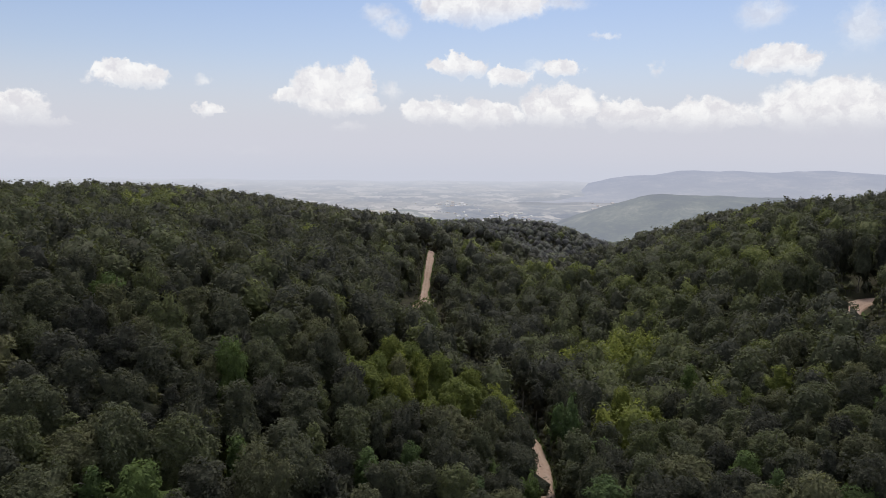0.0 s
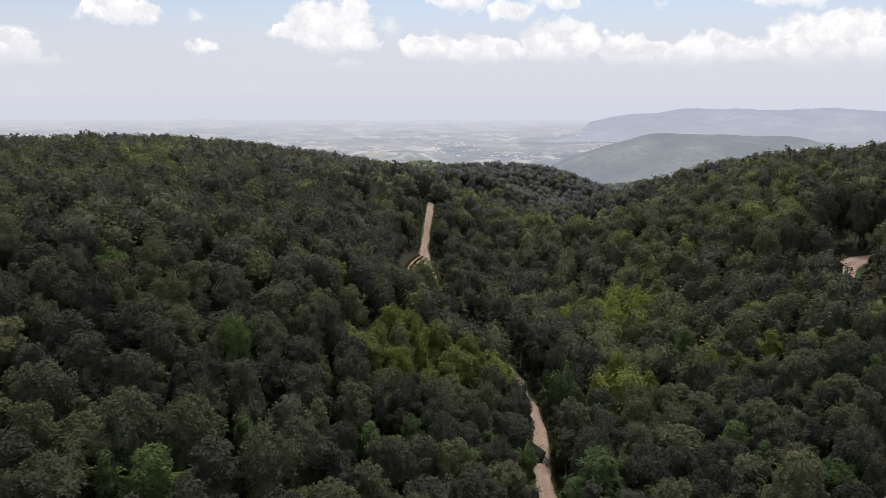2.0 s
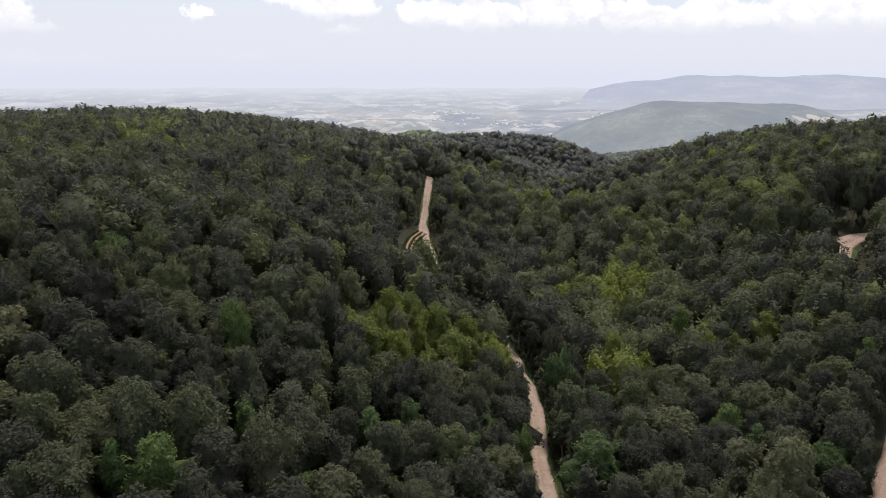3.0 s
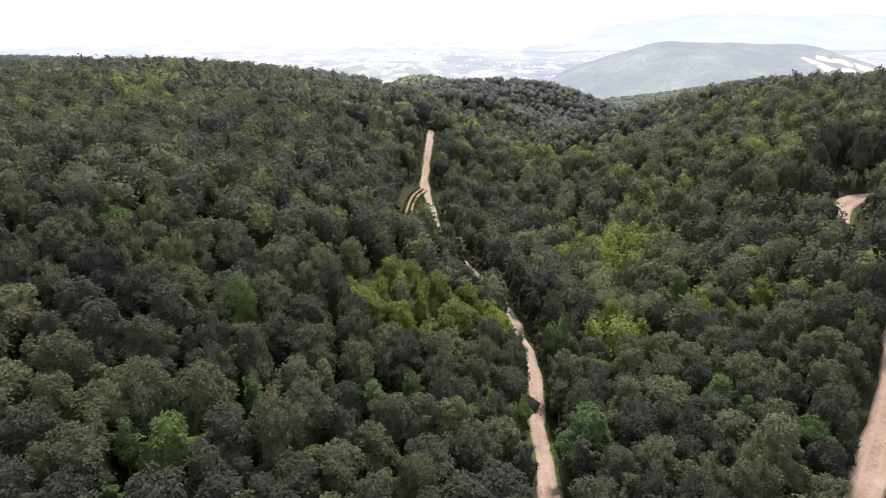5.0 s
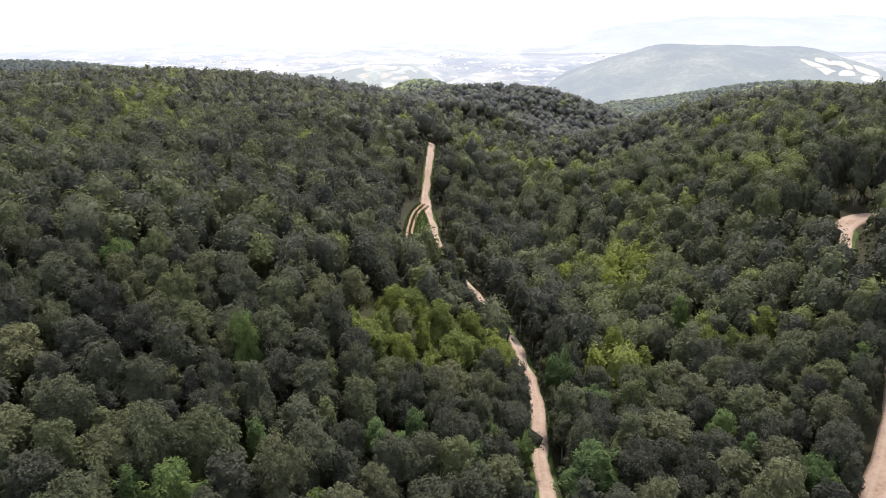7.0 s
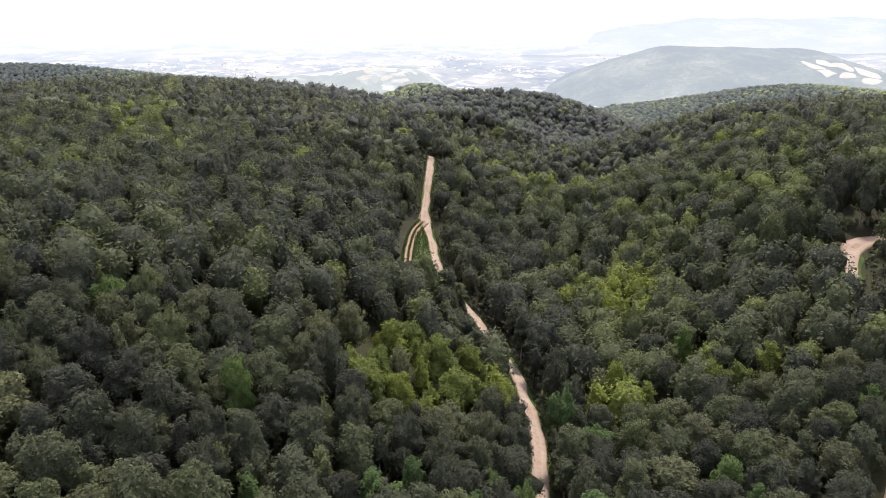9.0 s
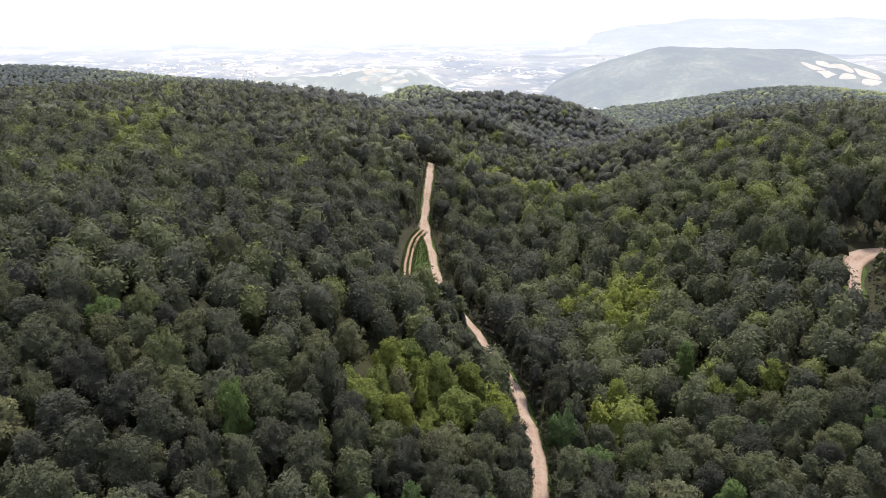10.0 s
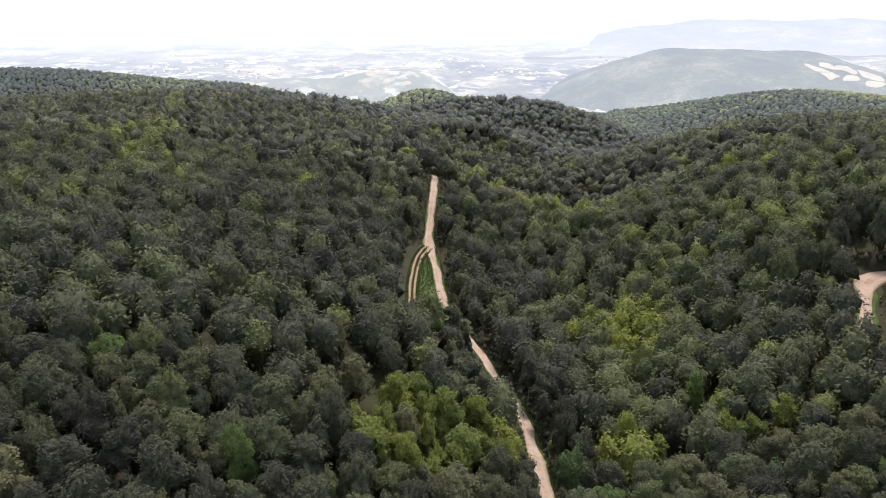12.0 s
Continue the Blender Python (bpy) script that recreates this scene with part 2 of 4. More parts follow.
KNOLLS = [(50, 240, -6.3), (50, 320, -8.0), (210, 400, 5.6), (50, 480, -23.6), (130, 480, 7.4), (210, 560, 9.4),
          (210, 800, -11.9), (50, 880, -10.8), (290, 880, -8.5), (-30, 960, -11.6), (130, 960, 10.8), (210, 960, 12.7),
          (290, 960, -10.0), (-110, 1040, -16.0), (210, 1040, 10.2), (130, 1120, 12.3), (210, 1120, 14.4), (50, 1200, 16.8)]
HUMMOCKS = [(0, 90, -9.4), (50, 90, 11.1), (100, 90, -12.8), (-50, 140, 7.2), (50, 140, -12.4), (100, 140, 14.7),
            (-100, 190, 11.2), (0, 190, 9.7), (50, 190, -11.0), (50, 240, -8.4), (-50, 290, 8.6), (50, 290, -14.1),
            (0, 340, -9.8), (100, 390, -1.6), (0, 440, 21.8), (100, 440, -18.6), (50, 490, -15.9), (0, 540, 23.5),
            (100, 640, -10.7), (50, 690, 27.1)]
# long ridges behind: x, y, half length across, half depth, height
RIDGES = [(-1130, 1900, 420, 260, 116), (-720, 1900, 260, 230, 38), (-520, 2050, 190, 170, 52), (800, 1600, 260, 260, 46),
          (1250, 1650, 420, 300, 18), (-20, 1490, 120, 140, 58)]


def base_height(y):
    return np.interp(y, [-9e3, 900, 1250, 1900, 2700, 3400, 4850, 9e3], [-12, -12, -90, -170, -290, -370, -120, -100])


def height(x, y):
    x, y = np.asarray(x, float), np.asarray(y, float)
    z = (base_height(y - 60) + base_height(y) + base_height(y + 60)) / 3
    for rows, r in ((HILLS, 280), (SPURS, 170), (KNOLLS, 100), (HUMMOCKS, 60)):
        for a, b, h in rows:
            z = z + h * np.exp(-((x - a) ** 2 + (y - b) ** 2) / r ** 2)
    for a, b, r, s, h in RIDGES:
        z = z + h * np.exp(-((x - a) / r) ** 2 - ((y - b) / s) ** 2)
    return z


def mesh_of(name, verts, tris, materials, smooth=False, slots=None):
    """A mesh from arrays of corners and triangles."""
    me = bpy.data.meshes.new(name)
    verts, tris = np.asarray(verts, np.float32), np.asarray(tris, np.int32)
    me.vertices.add(len(verts))
    me.vertices.foreach_set("co", verts.ravel())
    me.loops.add(tris.size)
    me.loops.foreach_set("vertex_index", tris.ravel())
    me.polygons.add(len(tris))
    me.polygons.foreach_set("loop_start", np.arange(0, tris.size, 3, dtype=np.int32))
    me.polygons.foreach_set("use_smooth", np.full(len(tris), smooth))
    if slots is not None:
        me.polygons.foreach_set("material_index", np.asarray(slots, np.int32))
    me.update(calc_edges=True)
    for m in materials:
        me.materials.append(m)
    return me


def grid_tris(rows, cols):
    k = np.arange(rows * cols).reshape(rows, cols)
    a, b, c, d = k[:-1, :-1].ravel(), k[:-1, 1:].ravel(), k[1:, 1:].ravel(), k[1:, :-1].ravel()
    return np.concatenate([np.stack([a, b, c], 1), np.stack([a, c, d], 1)])


def part(name, me, parent, label=""):
    ob = new(name, me)
    ob.parent = parent
    return tagged(ob, label)


def stations(lo, dense_lo, dense_hi, hi, step, growth):
    """Places that lie step apart in the middle and ever farther apart outside it."""
    mid = list(np.arange(dense_lo, dense_hi + 0.1, step))
    s, v, up = step, mid[-1], []
    while v < hi:
        s *= growth
        v += s
        up.append(min(v, hi))
    s, v, down = step, mid[0], []
    while v > lo:
        s *= growth
        v -= s
        down.append(max(v, lo))
    return np.array(down[::-1] + mid + up)


gx, gy = stations(-4900, -300, 300, 4900, 6.0, 1.09), stations(-4900, 0, 560, 4900, 6.0, 1.045)
GX, GY = np.meshgrid(gx, gy)
GZ = height(GX, GY)
tagged(new("ground", mesh_of("ground", np.stack([GX, GY, GZ], -1).reshape(-1, 3), grid_tris(len(gy), len(gx)), [FLOOR], True)),
       "dark forest floor of leaf litter on rolling hills", "ground", kind="structure")

# ---- roads ----
ROAD_MAIN = [(-6, -150), (8, -50), (17, 40), (22, 100), (25, 142), (27, 161), (27, 175), (26, 195), (23, 212), (19, 224), (16, 237), (9, 258), (3, 275),
             (0.5, 300), (-1, 322), (-4, 345), (-4, 369), (-2, 404), (-1, 430), (0, 445), (2, 492), (7, 540), (16, 600), (20, 660)]
ROAD_FORK = [(-9, 240), (-10, 261), (-10.5, 280), (-10, 307), (-8.5, 328), (-5, 343)]
ROAD_EAST = [(22, -130), (46, -20), (64, 70), (76, 98), (83, 107), (90, 116), (97, 125), (107, 140), (117, 160), (126, 182), (133, 204), (139, 218), (145, 229),
             (150.5, 239), (155, 246), (161, 249.5), (170, 248.5), (184, 245), (203, 242), (228, 240)]
TRACK = [(-12, 128), (-8, 140), (-5, 150), (0, 162)]


def along(points, step=2.0):
    """A smooth line through the points, at even steps."""
    p = np.array(points, float)
    p = np.concatenate([[2 * p[0] - p[1]], p, [2 * p[-1] - p[-2]]])
    out = []
    for k in range(1, len(p) - 2):
        a, b, c, d = p[k - 1:k + 3]
        for t in np.linspace(0, 1, max(2, int(np.linalg.norm(c - b) / step)), endpoint=False):
            out.append(0.5 * (2 * b + (c - a) * t + (2 * a - 5 * b + 4 * c - d) * t * t + (3 * b - a - 3 * c + d) * t ** 3))
    return np.array(out + [p[-2]])


def ribbon(name, points, half, lift, mat, seed, rut=0.0, ragged=0.25, bulge=None):
    """A strip laid on the land, with ragged edges, sunk wheel ruts and skirts into the soil."""
    rng = np.random.default_rng(seed)
    p = along(points)
    d = np.gradient(p, axis=0)
    d /= np.linalg.norm(d, axis=1)[:, None]
    side = np.stack([d[:, 1], -d[:, 0]], 1)
    u = np.array([-1.25, -1, -0.8, -0.58, -0.42, -0.25, 0, 0.25, 0.42, 0.58, 0.8, 1, 1.25])
    dip = np.array([-0.9, -0.02, 0.02, 0, -rut, -rut * 0.3, 0.06, -rut * 0.3, -rut, 0, 0.02, -0.02, -0.9])
    wl, wr = (half + np.convolve(rng.normal(0, ragged, len(p) + 4), np.ones(5) / 2.2, "valid") for _ in range(2))
    if bulge:
        for bx, by, br, extra in bulge:
            wide = extra * np.exp(-((p[:, 0] - bx) ** 2 + (p[:, 1] - by) ** 2) / br ** 2)
            wl, wr = wl + wide, wr + wide
    w = np.where(u[None] < 0, wl[:, None], wr[:, None]) * np.minimum(np.abs(u), 1.0)[None] * np.sign(u)[None] + np.where(np.abs(u) > 1, np.sign(u) * 0.5, 0)[None]
    xy = p[:, None, :] + side[:, None, :] * w[:, :, None]
    z = height(xy[..., 0], xy[..., 1]) + lift + dip[None] + rng.normal(0, 0.02, w.shape)
    me = mesh_of(name, np.concatenate([xy, z[..., None]], -1).reshape(-1, 3), grid_tris(len(p), len(u))[:, ::-1], [mat], True)
    me.attributes.new("across", "FLOAT", "POINT").data.foreach_set("value", np.tile(u, len(p)).astype(np.float32))
    return new(name, me)


tagged(ribbon("road_main", ROAD_MAIN, 2.0, 0.35, DIRT, 1, 0.08, 0.35, bulge=[(-5, 346, 7, 1.6)]), "pale pinkish dirt forest road with wheel ruts", "dirt road", kind="structure")


def beside_line(points, shift):
    """The line that runs beside another at a fixed distance."""
    p = along(points, 4.0)
    d = np.gradient(p, axis=0)
    d /= np.linalg.norm(d, axis=1)[:, None]
    return p + np.stack([d[:, 1], -d[:, 0]], 1) * shift


for shift in (-0.85, 0.85):
    tagged(ribbon("road_fork_rut", beside_line(ROAD_FORK, shift), 0.5, 0.40, SOIL, 2 if shift < 0 else 5, 0.04, 0.1), "worn wheel rut of a grassy forest track", "dirt road", kind="structure")
tagged(ribbon("road_east", ROAD_EAST, 1.7, 0.35, DIRT, 3, 0.10, bulge=[(157, 249, 8, 3.0), (85, 109, 34, 1.3)]),
       "pale dirt road bending through a wide turning place", "dirt road", kind="structure")
tagged(ribbon("road_track", TRACK, 0.75, 0.3, SOIL, 4, 0.1), "short reddish dirt track under the trees", "dirt road", kind="structure")
for k, (pts, half) in enumerate([(ROAD_MAIN, 2.9), (ROAD_FORK, 2.4), (ROAD_EAST[10:], 3.0)]):
    tagged(ribbon("verge", pts, half, 0.2, GRASS, 10 + k, 0.0, 0.5), "rough green grass verge beside the dirt road", "grass verge", kind="structure")
ISLAND = [(-6.5, 262), (-5.5, 285), (-5.5, 305), (-6, 325)]
tagged(ribbon("verge", ISLAND, 3.6, 0.24, GRASS, 15, 0.0, 0.3), "grassy wedge between the road and its fork", "grass verge", kind="structure")

LINES = [(along(ROAD_MAIN[:19]), 2.2), (along(ROAD_MAIN[18:]), -2.0), (along(ROAD_FORK), 3.0), (along(ROAD_EAST[:7]), 2.8), (along(ROAD_EAST[6:11]), 0.2), (along(ROAD_EAST[10:16]), 3.6), (along(ROAD_EAST[15:]), 2.4), (along(ISLAND), 2.4), (along(TRACK), -1.2)]


def road_gap(x, y):
    """How far a place lies from the edge of the nearest road."""
    g = np.full(len(x), 1e9)
    for line, half in LINES:
        for k in range(0, len(x), 2000):
            d = np.hypot(x[k:k + 2000, None] - line[None, :, 0], y[k:k + 2000, None] - line[None, :, 1]).min(1) - half
            g[k:k + 2000] = np.minimum(g[k:k + 2000], d)
    bend = np.hypot(x - 158, y - 250) - 6.5
    return np.minimum(g, bend)


# ---- trees ----
def crown_radius(h, peak):
    """The crown's outline: h from its foot (0) to its top (1)."""
    return np.clip(1 - np.clip(h, 0, 1) ** peak, 0, 1) ** 0.5 * (0.80 + 0.20 * np.clip(h / 0.3, 0, 1))


def ball(level):
    """A round blob: its corners on the unit sphere, and its triangles."""
    if level == 0:
        v = np.array([(1, 0, 0), (0, 1, 0), (-1, 0, 0), (0, -1, 0), (0, 0, 1), (0, 0, -1)], float)
        return v, np.array([(0, 1, 4), (1, 2, 4), (2, 3, 4), (3, 0, 4), (1, 0, 5), (2, 1, 5), (3, 2, 5), (0, 3, 5)])
    bm = bmesh.new()
    bmesh.ops.create_icosphere(bm, subdivisions=level, radius=1.0)
    bm.verts.ensure_lookup_table()
    v, t = np.array([q.co[:] for q in bm.verts]), np.array([[c.index for c in f.verts] for f in bm.faces])
    bm.free()
    return v, t


BALLS = [ball(k) for k in range(4)]


def crown(seed, radius, low, top, lobes, leaves, size, level, peak, bulge=(0.20, 0.46)):
    """A crown of leafy boughs that run into one another, with sprays of leaves on its skin. Returns corners and triangles."""
    rng = np.random.default_rng(seed)
    h = ((np.arange(lobes) + 0.5) / lobes) ** 0.85 * 0.95
    az = np.arange(lobes) * 2.39996 + rng.normal(0, 0.35, lobes)
    bulk = radius * rng.uniform(*bulge, lobes) * (1.10 - 0.30 * h)
    lump = 1 + 0.16 * np.sin(2 * az + rng.uniform(0, 6)) + 0.12 * np.sin(3 * az + 5 * h + rng.uniform(0, 6))
    r = np.maximum(radius * crown_radius(h, peak) * lump * rng.uniform(0.76, 1.14, lobes) - bulk * 0.5, 0)
    out = np.stack([np.cos(az), np.sin(az), np.zeros(lobes)], 1)
    mid = out * r[:, None]
    mid[:, 2] = low + (top - low) * h - bulk * 0.8 + rng.normal(0, 0.6, lobes)
    heart, tall = np.array([0, 0, low + (top - low) * 0.42]), (top - low) * 0.5

    def skin(d):
        """How far the outermost bough reaches along each direction from the crown's heart, and the way it faces there."""
        away = mid - heart
        along_ray = d @ away.T
        inside = along_ray ** 2 - (away ** 2).sum(1)[None] + bulk[None] ** 2
        reach = np.where(inside > 0, along_ray + np.sqrt(np.maximum(inside, 0)), 0)
        core = 0.60 / np.sqrt((d[:, 0] ** 2 + d[:, 1] ** 2) / radius ** 2 + d[:, 2] ** 2 / tall ** 2)
        k = reach.argmax(1)
        far = reach[np.arange(len(d)), k]
        face = np.where((far > core)[:, None], (d * far[:, None] - away[k]) / bulk[k][:, None], d)
        return np.maximum(far, core), face

    # the dense inner foliage
    bv, bt = BALLS[level]
    d = bv * np.array([radius, radius, tall])
    d /= np.linalg.norm(d, axis=1)[:, None]
    vs = [heart + d * (skin(d)[0] * rng.uniform(0.80 if level > 2 else 0.70, 0.97, len(d)))[:, None]]
    # the sprays, more of them above than below
    d = rng.normal(0, 1, (leaves, 3)) * np.array([radius, radius, tall]) + np.array([0, 0, 0.45 * tall])
    d /= np.linalg.norm(d, axis=1)[:, None]
    reach, face = skin(d)
    c = heart + d * (reach * rng.uniform(0.88, 1.07 if size < 0.7 else 0.97, leaves))[:, None]
    nrm = face * 0.75 + np.array([0, 0, 0.45]) + rng.normal(0, 0.24, c.shape)
    nrm /= np.linalg.norm(nrm, axis=1)[:, None]
    run = face * 0.7 + d * 0.4 + rng.normal(0, 0.6, c.shape)
    run -= nrm * (run * nrm).sum(1)[:, None] * 0.82
    run /= np.linalg.norm(run, axis=1)[:, None] + 1e-9
    wide = np.cross(nrm, run)
    wide /= np.linalg.norm(wide, axis=1)[:, None] + 1e-9
    a = (size * rng.uniform(0.6, 1.4, len(c)))[:, None]
    vs.append(np.stack([c - run * a * 0.4 - wide * a * 0.52, c - run * a * 0.4 + wide * a * 0.52, c + run * a], 1).reshape(-1, 3))
    return np.concatenate(vs), np.concatenate([bt, np.arange(leaves * 3).reshape(-1, 3) + len(bv)])


def tube(points, radii, sides):
    p, v, t = np.array(points, float), [], []
    for k in range(len(p)):
        d = p[min(k + 1, len(p) - 1)] - p[max(k - 1, 0)]
        d /= np.linalg.norm(d)
        a = np.cross(d, (0.3, 0.9, 0.1))
        a /= np.linalg.norm(a)
        b = np.cross(d, a)
        for j in range(sides):
            w = 2 * np.pi * j / sides
            v.append(p[k] + (a * np.cos(w) + b * np.sin(w)) * radii[k])
    for k in range(len(p) - 1):
        for j in range(sides):
            x, y = k * sides + j, k * sides + (j + 1) % sides
            t += [(x, y, y + sides), (x, y + sides, x + sides)]
    return np.array(v), np.array(t)


def trunk(seed, radius, low, top):
    """A tapered, slightly bent stem with its main limbs."""
    rng = np.random.default_rng(seed)
    bend = np.cumsum(rng.normal(0, 0.12, (6, 2)), 0)
    zs = np.linspace(-1.0, top * 0.9, 6)
    axis = np.column_stack([bend - bend[0], zs])
    v, t = tube(axis, np.linspace(0.27, 0.05, 6) * (1 + 0.5 * (np.arange(6) == 0)), 7)
    vs, ts, n = [v], [t], len(v)
    for k in range(5):
        h = rng.uniform(0.30, 0.78)
        root = np.array([np.interp(h * top, zs, axis[:, 0]), np.interp(h * top, zs, axis[:, 1]), h * top])
        az = k * 2.4 + rng.uniform(0, 0.8)
        far = radius * rng.uniform(0.55, 0.8) * (1.15 - 0.7 * max(0, h - 0.35))
        d = np.array([np.cos(az), np.sin(az), 0])
        v, t = tube([root, root + d * far * 0.5 + (0, 0, far * 0.38), root + d * far + (0, 0, far * 0.5)], [0.09, 0.055, 0.02], 4)
        vs.append(v)
        ts.append(t + n)
        n += len(v)
    return np.concatenate(vs), np.concatenate(ts)


rng = np.random.default_rng(7)


def scatter(y0, y1, step, slope, margin, jitter=0.42):
    """Places for trees on a loose grid over a wedge of the land."""
    ys = np.arange(y0, y1, step * 0.87)
    out = []
    for k, y in enumerate(ys):
        reach = slope * y + margin
        xs = np.arange(-reach, reach, step) + (k % 2) * step / 2
        out.append(np.column_stack([xs, np.full(len(xs), y)]))
    p = np.concatenate(out)
    return p + rng.uniform(-jitter, jitter, p.shape) * step


# patches of paler, yellow-green and darker trees, some painting in a sunlit slope: x, y, reach, how far they shift the
# hue
PATCHES = [(-9, 158, 11, 1.2), (5, 161, 13, 1.2), (15, 168, 10, 1.2), (47, 168, 6, 0.9), (84, 177, 17, 0.32), (62, 158, 10, 0.3), (-40, 133, 5, 0.9), (75, 191, 5, 0.5),
           (52, 415, 38, 0.50), (72, 360, 26, 0.36), (30, 455, 26, 0.36), (62, 270, 28, 0.24), (-150, 300, 40, 0.12), (160, 300, 30, 0.06), (-60, 205, 14, 0.2), (75, 245, 22, 0.27), (66, 262, 16, 0.24), (60, 222, 15, 0.22), (72, 236, 14, 0.2), (-165, 400, 30, 0.3),
           (30, 212, 12, -0.45), (22, 242, 12, -0.45), (36, 192, 9, -0.4), (-60, 255, 70, -0.16), (-25, 310, 45, -0.22), (35, 300, 22, -0.25), (82, 188, 55, 0.08), (150, 330, 90, 0.13), (115, 275, 55, 0.10)]


def tint_of(p):
    t = np.clip(rng.beta(2.0, 2.4, len(p)) * 0.84 + rng.normal(0, 0.05, len(p)), 0.03, 0.86)
    t += (rng.random(len(p)) < 0.025) * 0.28
    for a, b, r, s in PATCHES:
        t += s * np.exp(-(((p[:, 0] - a) ** 2 + (p[:, 1] - b) ** 2) / r ** 2) ** 2) * rng.uniform(0.55, 1.0, len(p))
    return np.clip(t, 0.0, 1.0)


# the nearest trees, each a thing of its own
NEAR_END = 160.0
SHAPES = [(5.0, 5.6, 17.0, 2.2), (5.4, 6.2, 16.5, 2.6), (4.9, 5.0, 17.4, 1.9), (4.6, 4.8, 17.2, 1.7), (5.3, 5.6, 16.2, 2.0),
          (3.1, 6.2, 16.4, 1.9), (3.4, 6.8, 16.2, 2.3), (2.8, 5.0, 16.8, 1.5)]
KINDS = {"dark": (LEAF_DARK, "dark green broadleaf tree with a full domed crown in dense forest"),
         "mid": (LEAF_MID, "mid-green broadleaf tree with a feathery crown in dense forest"),
         "olive": (LEAF_PALE, "dull olive-green broadleaf tree with a broad dome in dense forest"),
         "fresh": (LEAF_FRESH, "fresh cool-green broadleaf tree among darker forest trees"),
         "lime": (LEAF_LIME, "bright yellow-green broadleaf tree standing out from darker forest")}
# trees that can be told apart, by kind: x, y, height, radius
KNOWN = {
    "lime": [(-11, 171, 15.5, 4.4), (-6.5, 176, 15, 4.6), (-3, 168, 15, 4.0), (1, 170, 17, 5.2), (9, 176, 15, 4.2), (13, 172, 12, 3.2), (49.5, 174, 21.5, 4.0), (57, 169, 17, 3.4), (76.5, 174, 15.5, 4.4), (82, 170, 14, 3.2), (-13, 146, 15.5, 2.2), (91, 172, 16, 3.6)],
    "fresh": [(-40.5, 136, 18.5, 3.7), (76.5, 196.5, 18.5, 3.8), (31, 152, 23, 3.4), (-22, 104, 11, 3.0), (-50, 96, 16, 3.2), (-12, 121, 14, 3.6), (8, 121, 14, 3.2), (-33, 113, 15, 3.0), (-4, 126, 15, 3.8), (13, 128, 14, 3.0), (64, 120, 15, 3.0)],
    "olive": [(-27, 104, 21, 5.2), (0.7, 139, 18, 4.6), (11.5, 142, 18, 4.4), (-8, 158, 17, 4.0), (-20.5, 170.5, 17, 4.2), (-29, 191, 15.5, 4.0), (-57, 196, 21, 4.8), (59, 100.5, 23.5, 5.6), (-72, 150, 17, 4.2), (100, 186, 20, 4.6), (84, 158, 15, 4.6), (-30, 152, 16, 4.2)],
    "mid": [(-65.5, 109, 20, 5.4), (-49, 104, 22, 5.6), (-41, 107, 20.5, 5.4), (-55.5, 119, 17, 5.2), (-25, 128.5, 18, 5.0), (-8.5, 114, 17, 5.0), (10, 132.5, 18.5, 4.2), (66, 211, 20, 4.6), (-65, 152, 17, 5.0), (-58, 146, 18, 5.0), (43, 128, 18, 4.6), (124, 247, 25.5, 5.2), (133, 252, 24, 5.0), (121, 257, 25, 5.0), (141, 251, 22, 4.6)],
    "dark": [(31, 126, 18, 4.4), (38, 141, 17, 4.4), (-71, 138, 18, 5.2), (-84, 160, 18, 5.2), (37, 167, 18, 4.0), (33, 176, 19, 3.8), (35, 186, 19, 3.8), (31, 196, 19, 3.6), (28, 207, 19, 3.6), (66, 178, 17, 4.4), (51, 115, 17, 4.6),
             (149, 259, 24, 4.6), (156, 267, 24, 4.6), (166, 262, 24, 4.5), (175, 258, 23, 4.5), (184, 260, 23, 4.8), (166, 273, 24, 5.0)],
}
spots = [(x, y, r, top, kind) for kind, rows in KNOWN.items() for x, y, top, r in rows]


def grow(tries, small, large, share, y0, y1):
    """Fill a wedge of the forest with crowns that touch but hardly overlap."""
    y = np.sqrt(rng.uniform(y0 ** 2, y1 ** 2, tries))
    x = rng.uniform(-1, 1, tries) * (0.665 * y + 8)
    r = rng.uniform(small, large, tries)
    gap = road_gap(x, y)
    west = np.interp(y, *np.array(ROAD_MAIN[:14]).T[::-1])
    room = np.where((x < west) & (x > west - 14), 0.6 + 0.86 * r, 0.2 + 0.62 * r)
    tint = tint_of(np.column_stack([x, y]))
    for k in np.nonzero((gap > room) & (np.hypot(x + 37, y - 163) > 6.5))[0]:
        have = np.array([q[:3] for q in spots])
        if (np.hypot(have[:, 0] - x[k], have[:, 1] - y[k]) > (have[:, 2] + r[k]) * share).all():
            t = tint[k]
            kind = "lime" if t > 0.92 else "olive" if 0.56 < t < 0.70 else "fresh" if 0.52 < t <= 0.56 else "mid" if t > 0.40 else "dark"
            spots.append((x[k], y[k], r[k], rng.uniform(14.2, 19.0) * (0.86 if r[k] < 3.6 else 1.0), kind))


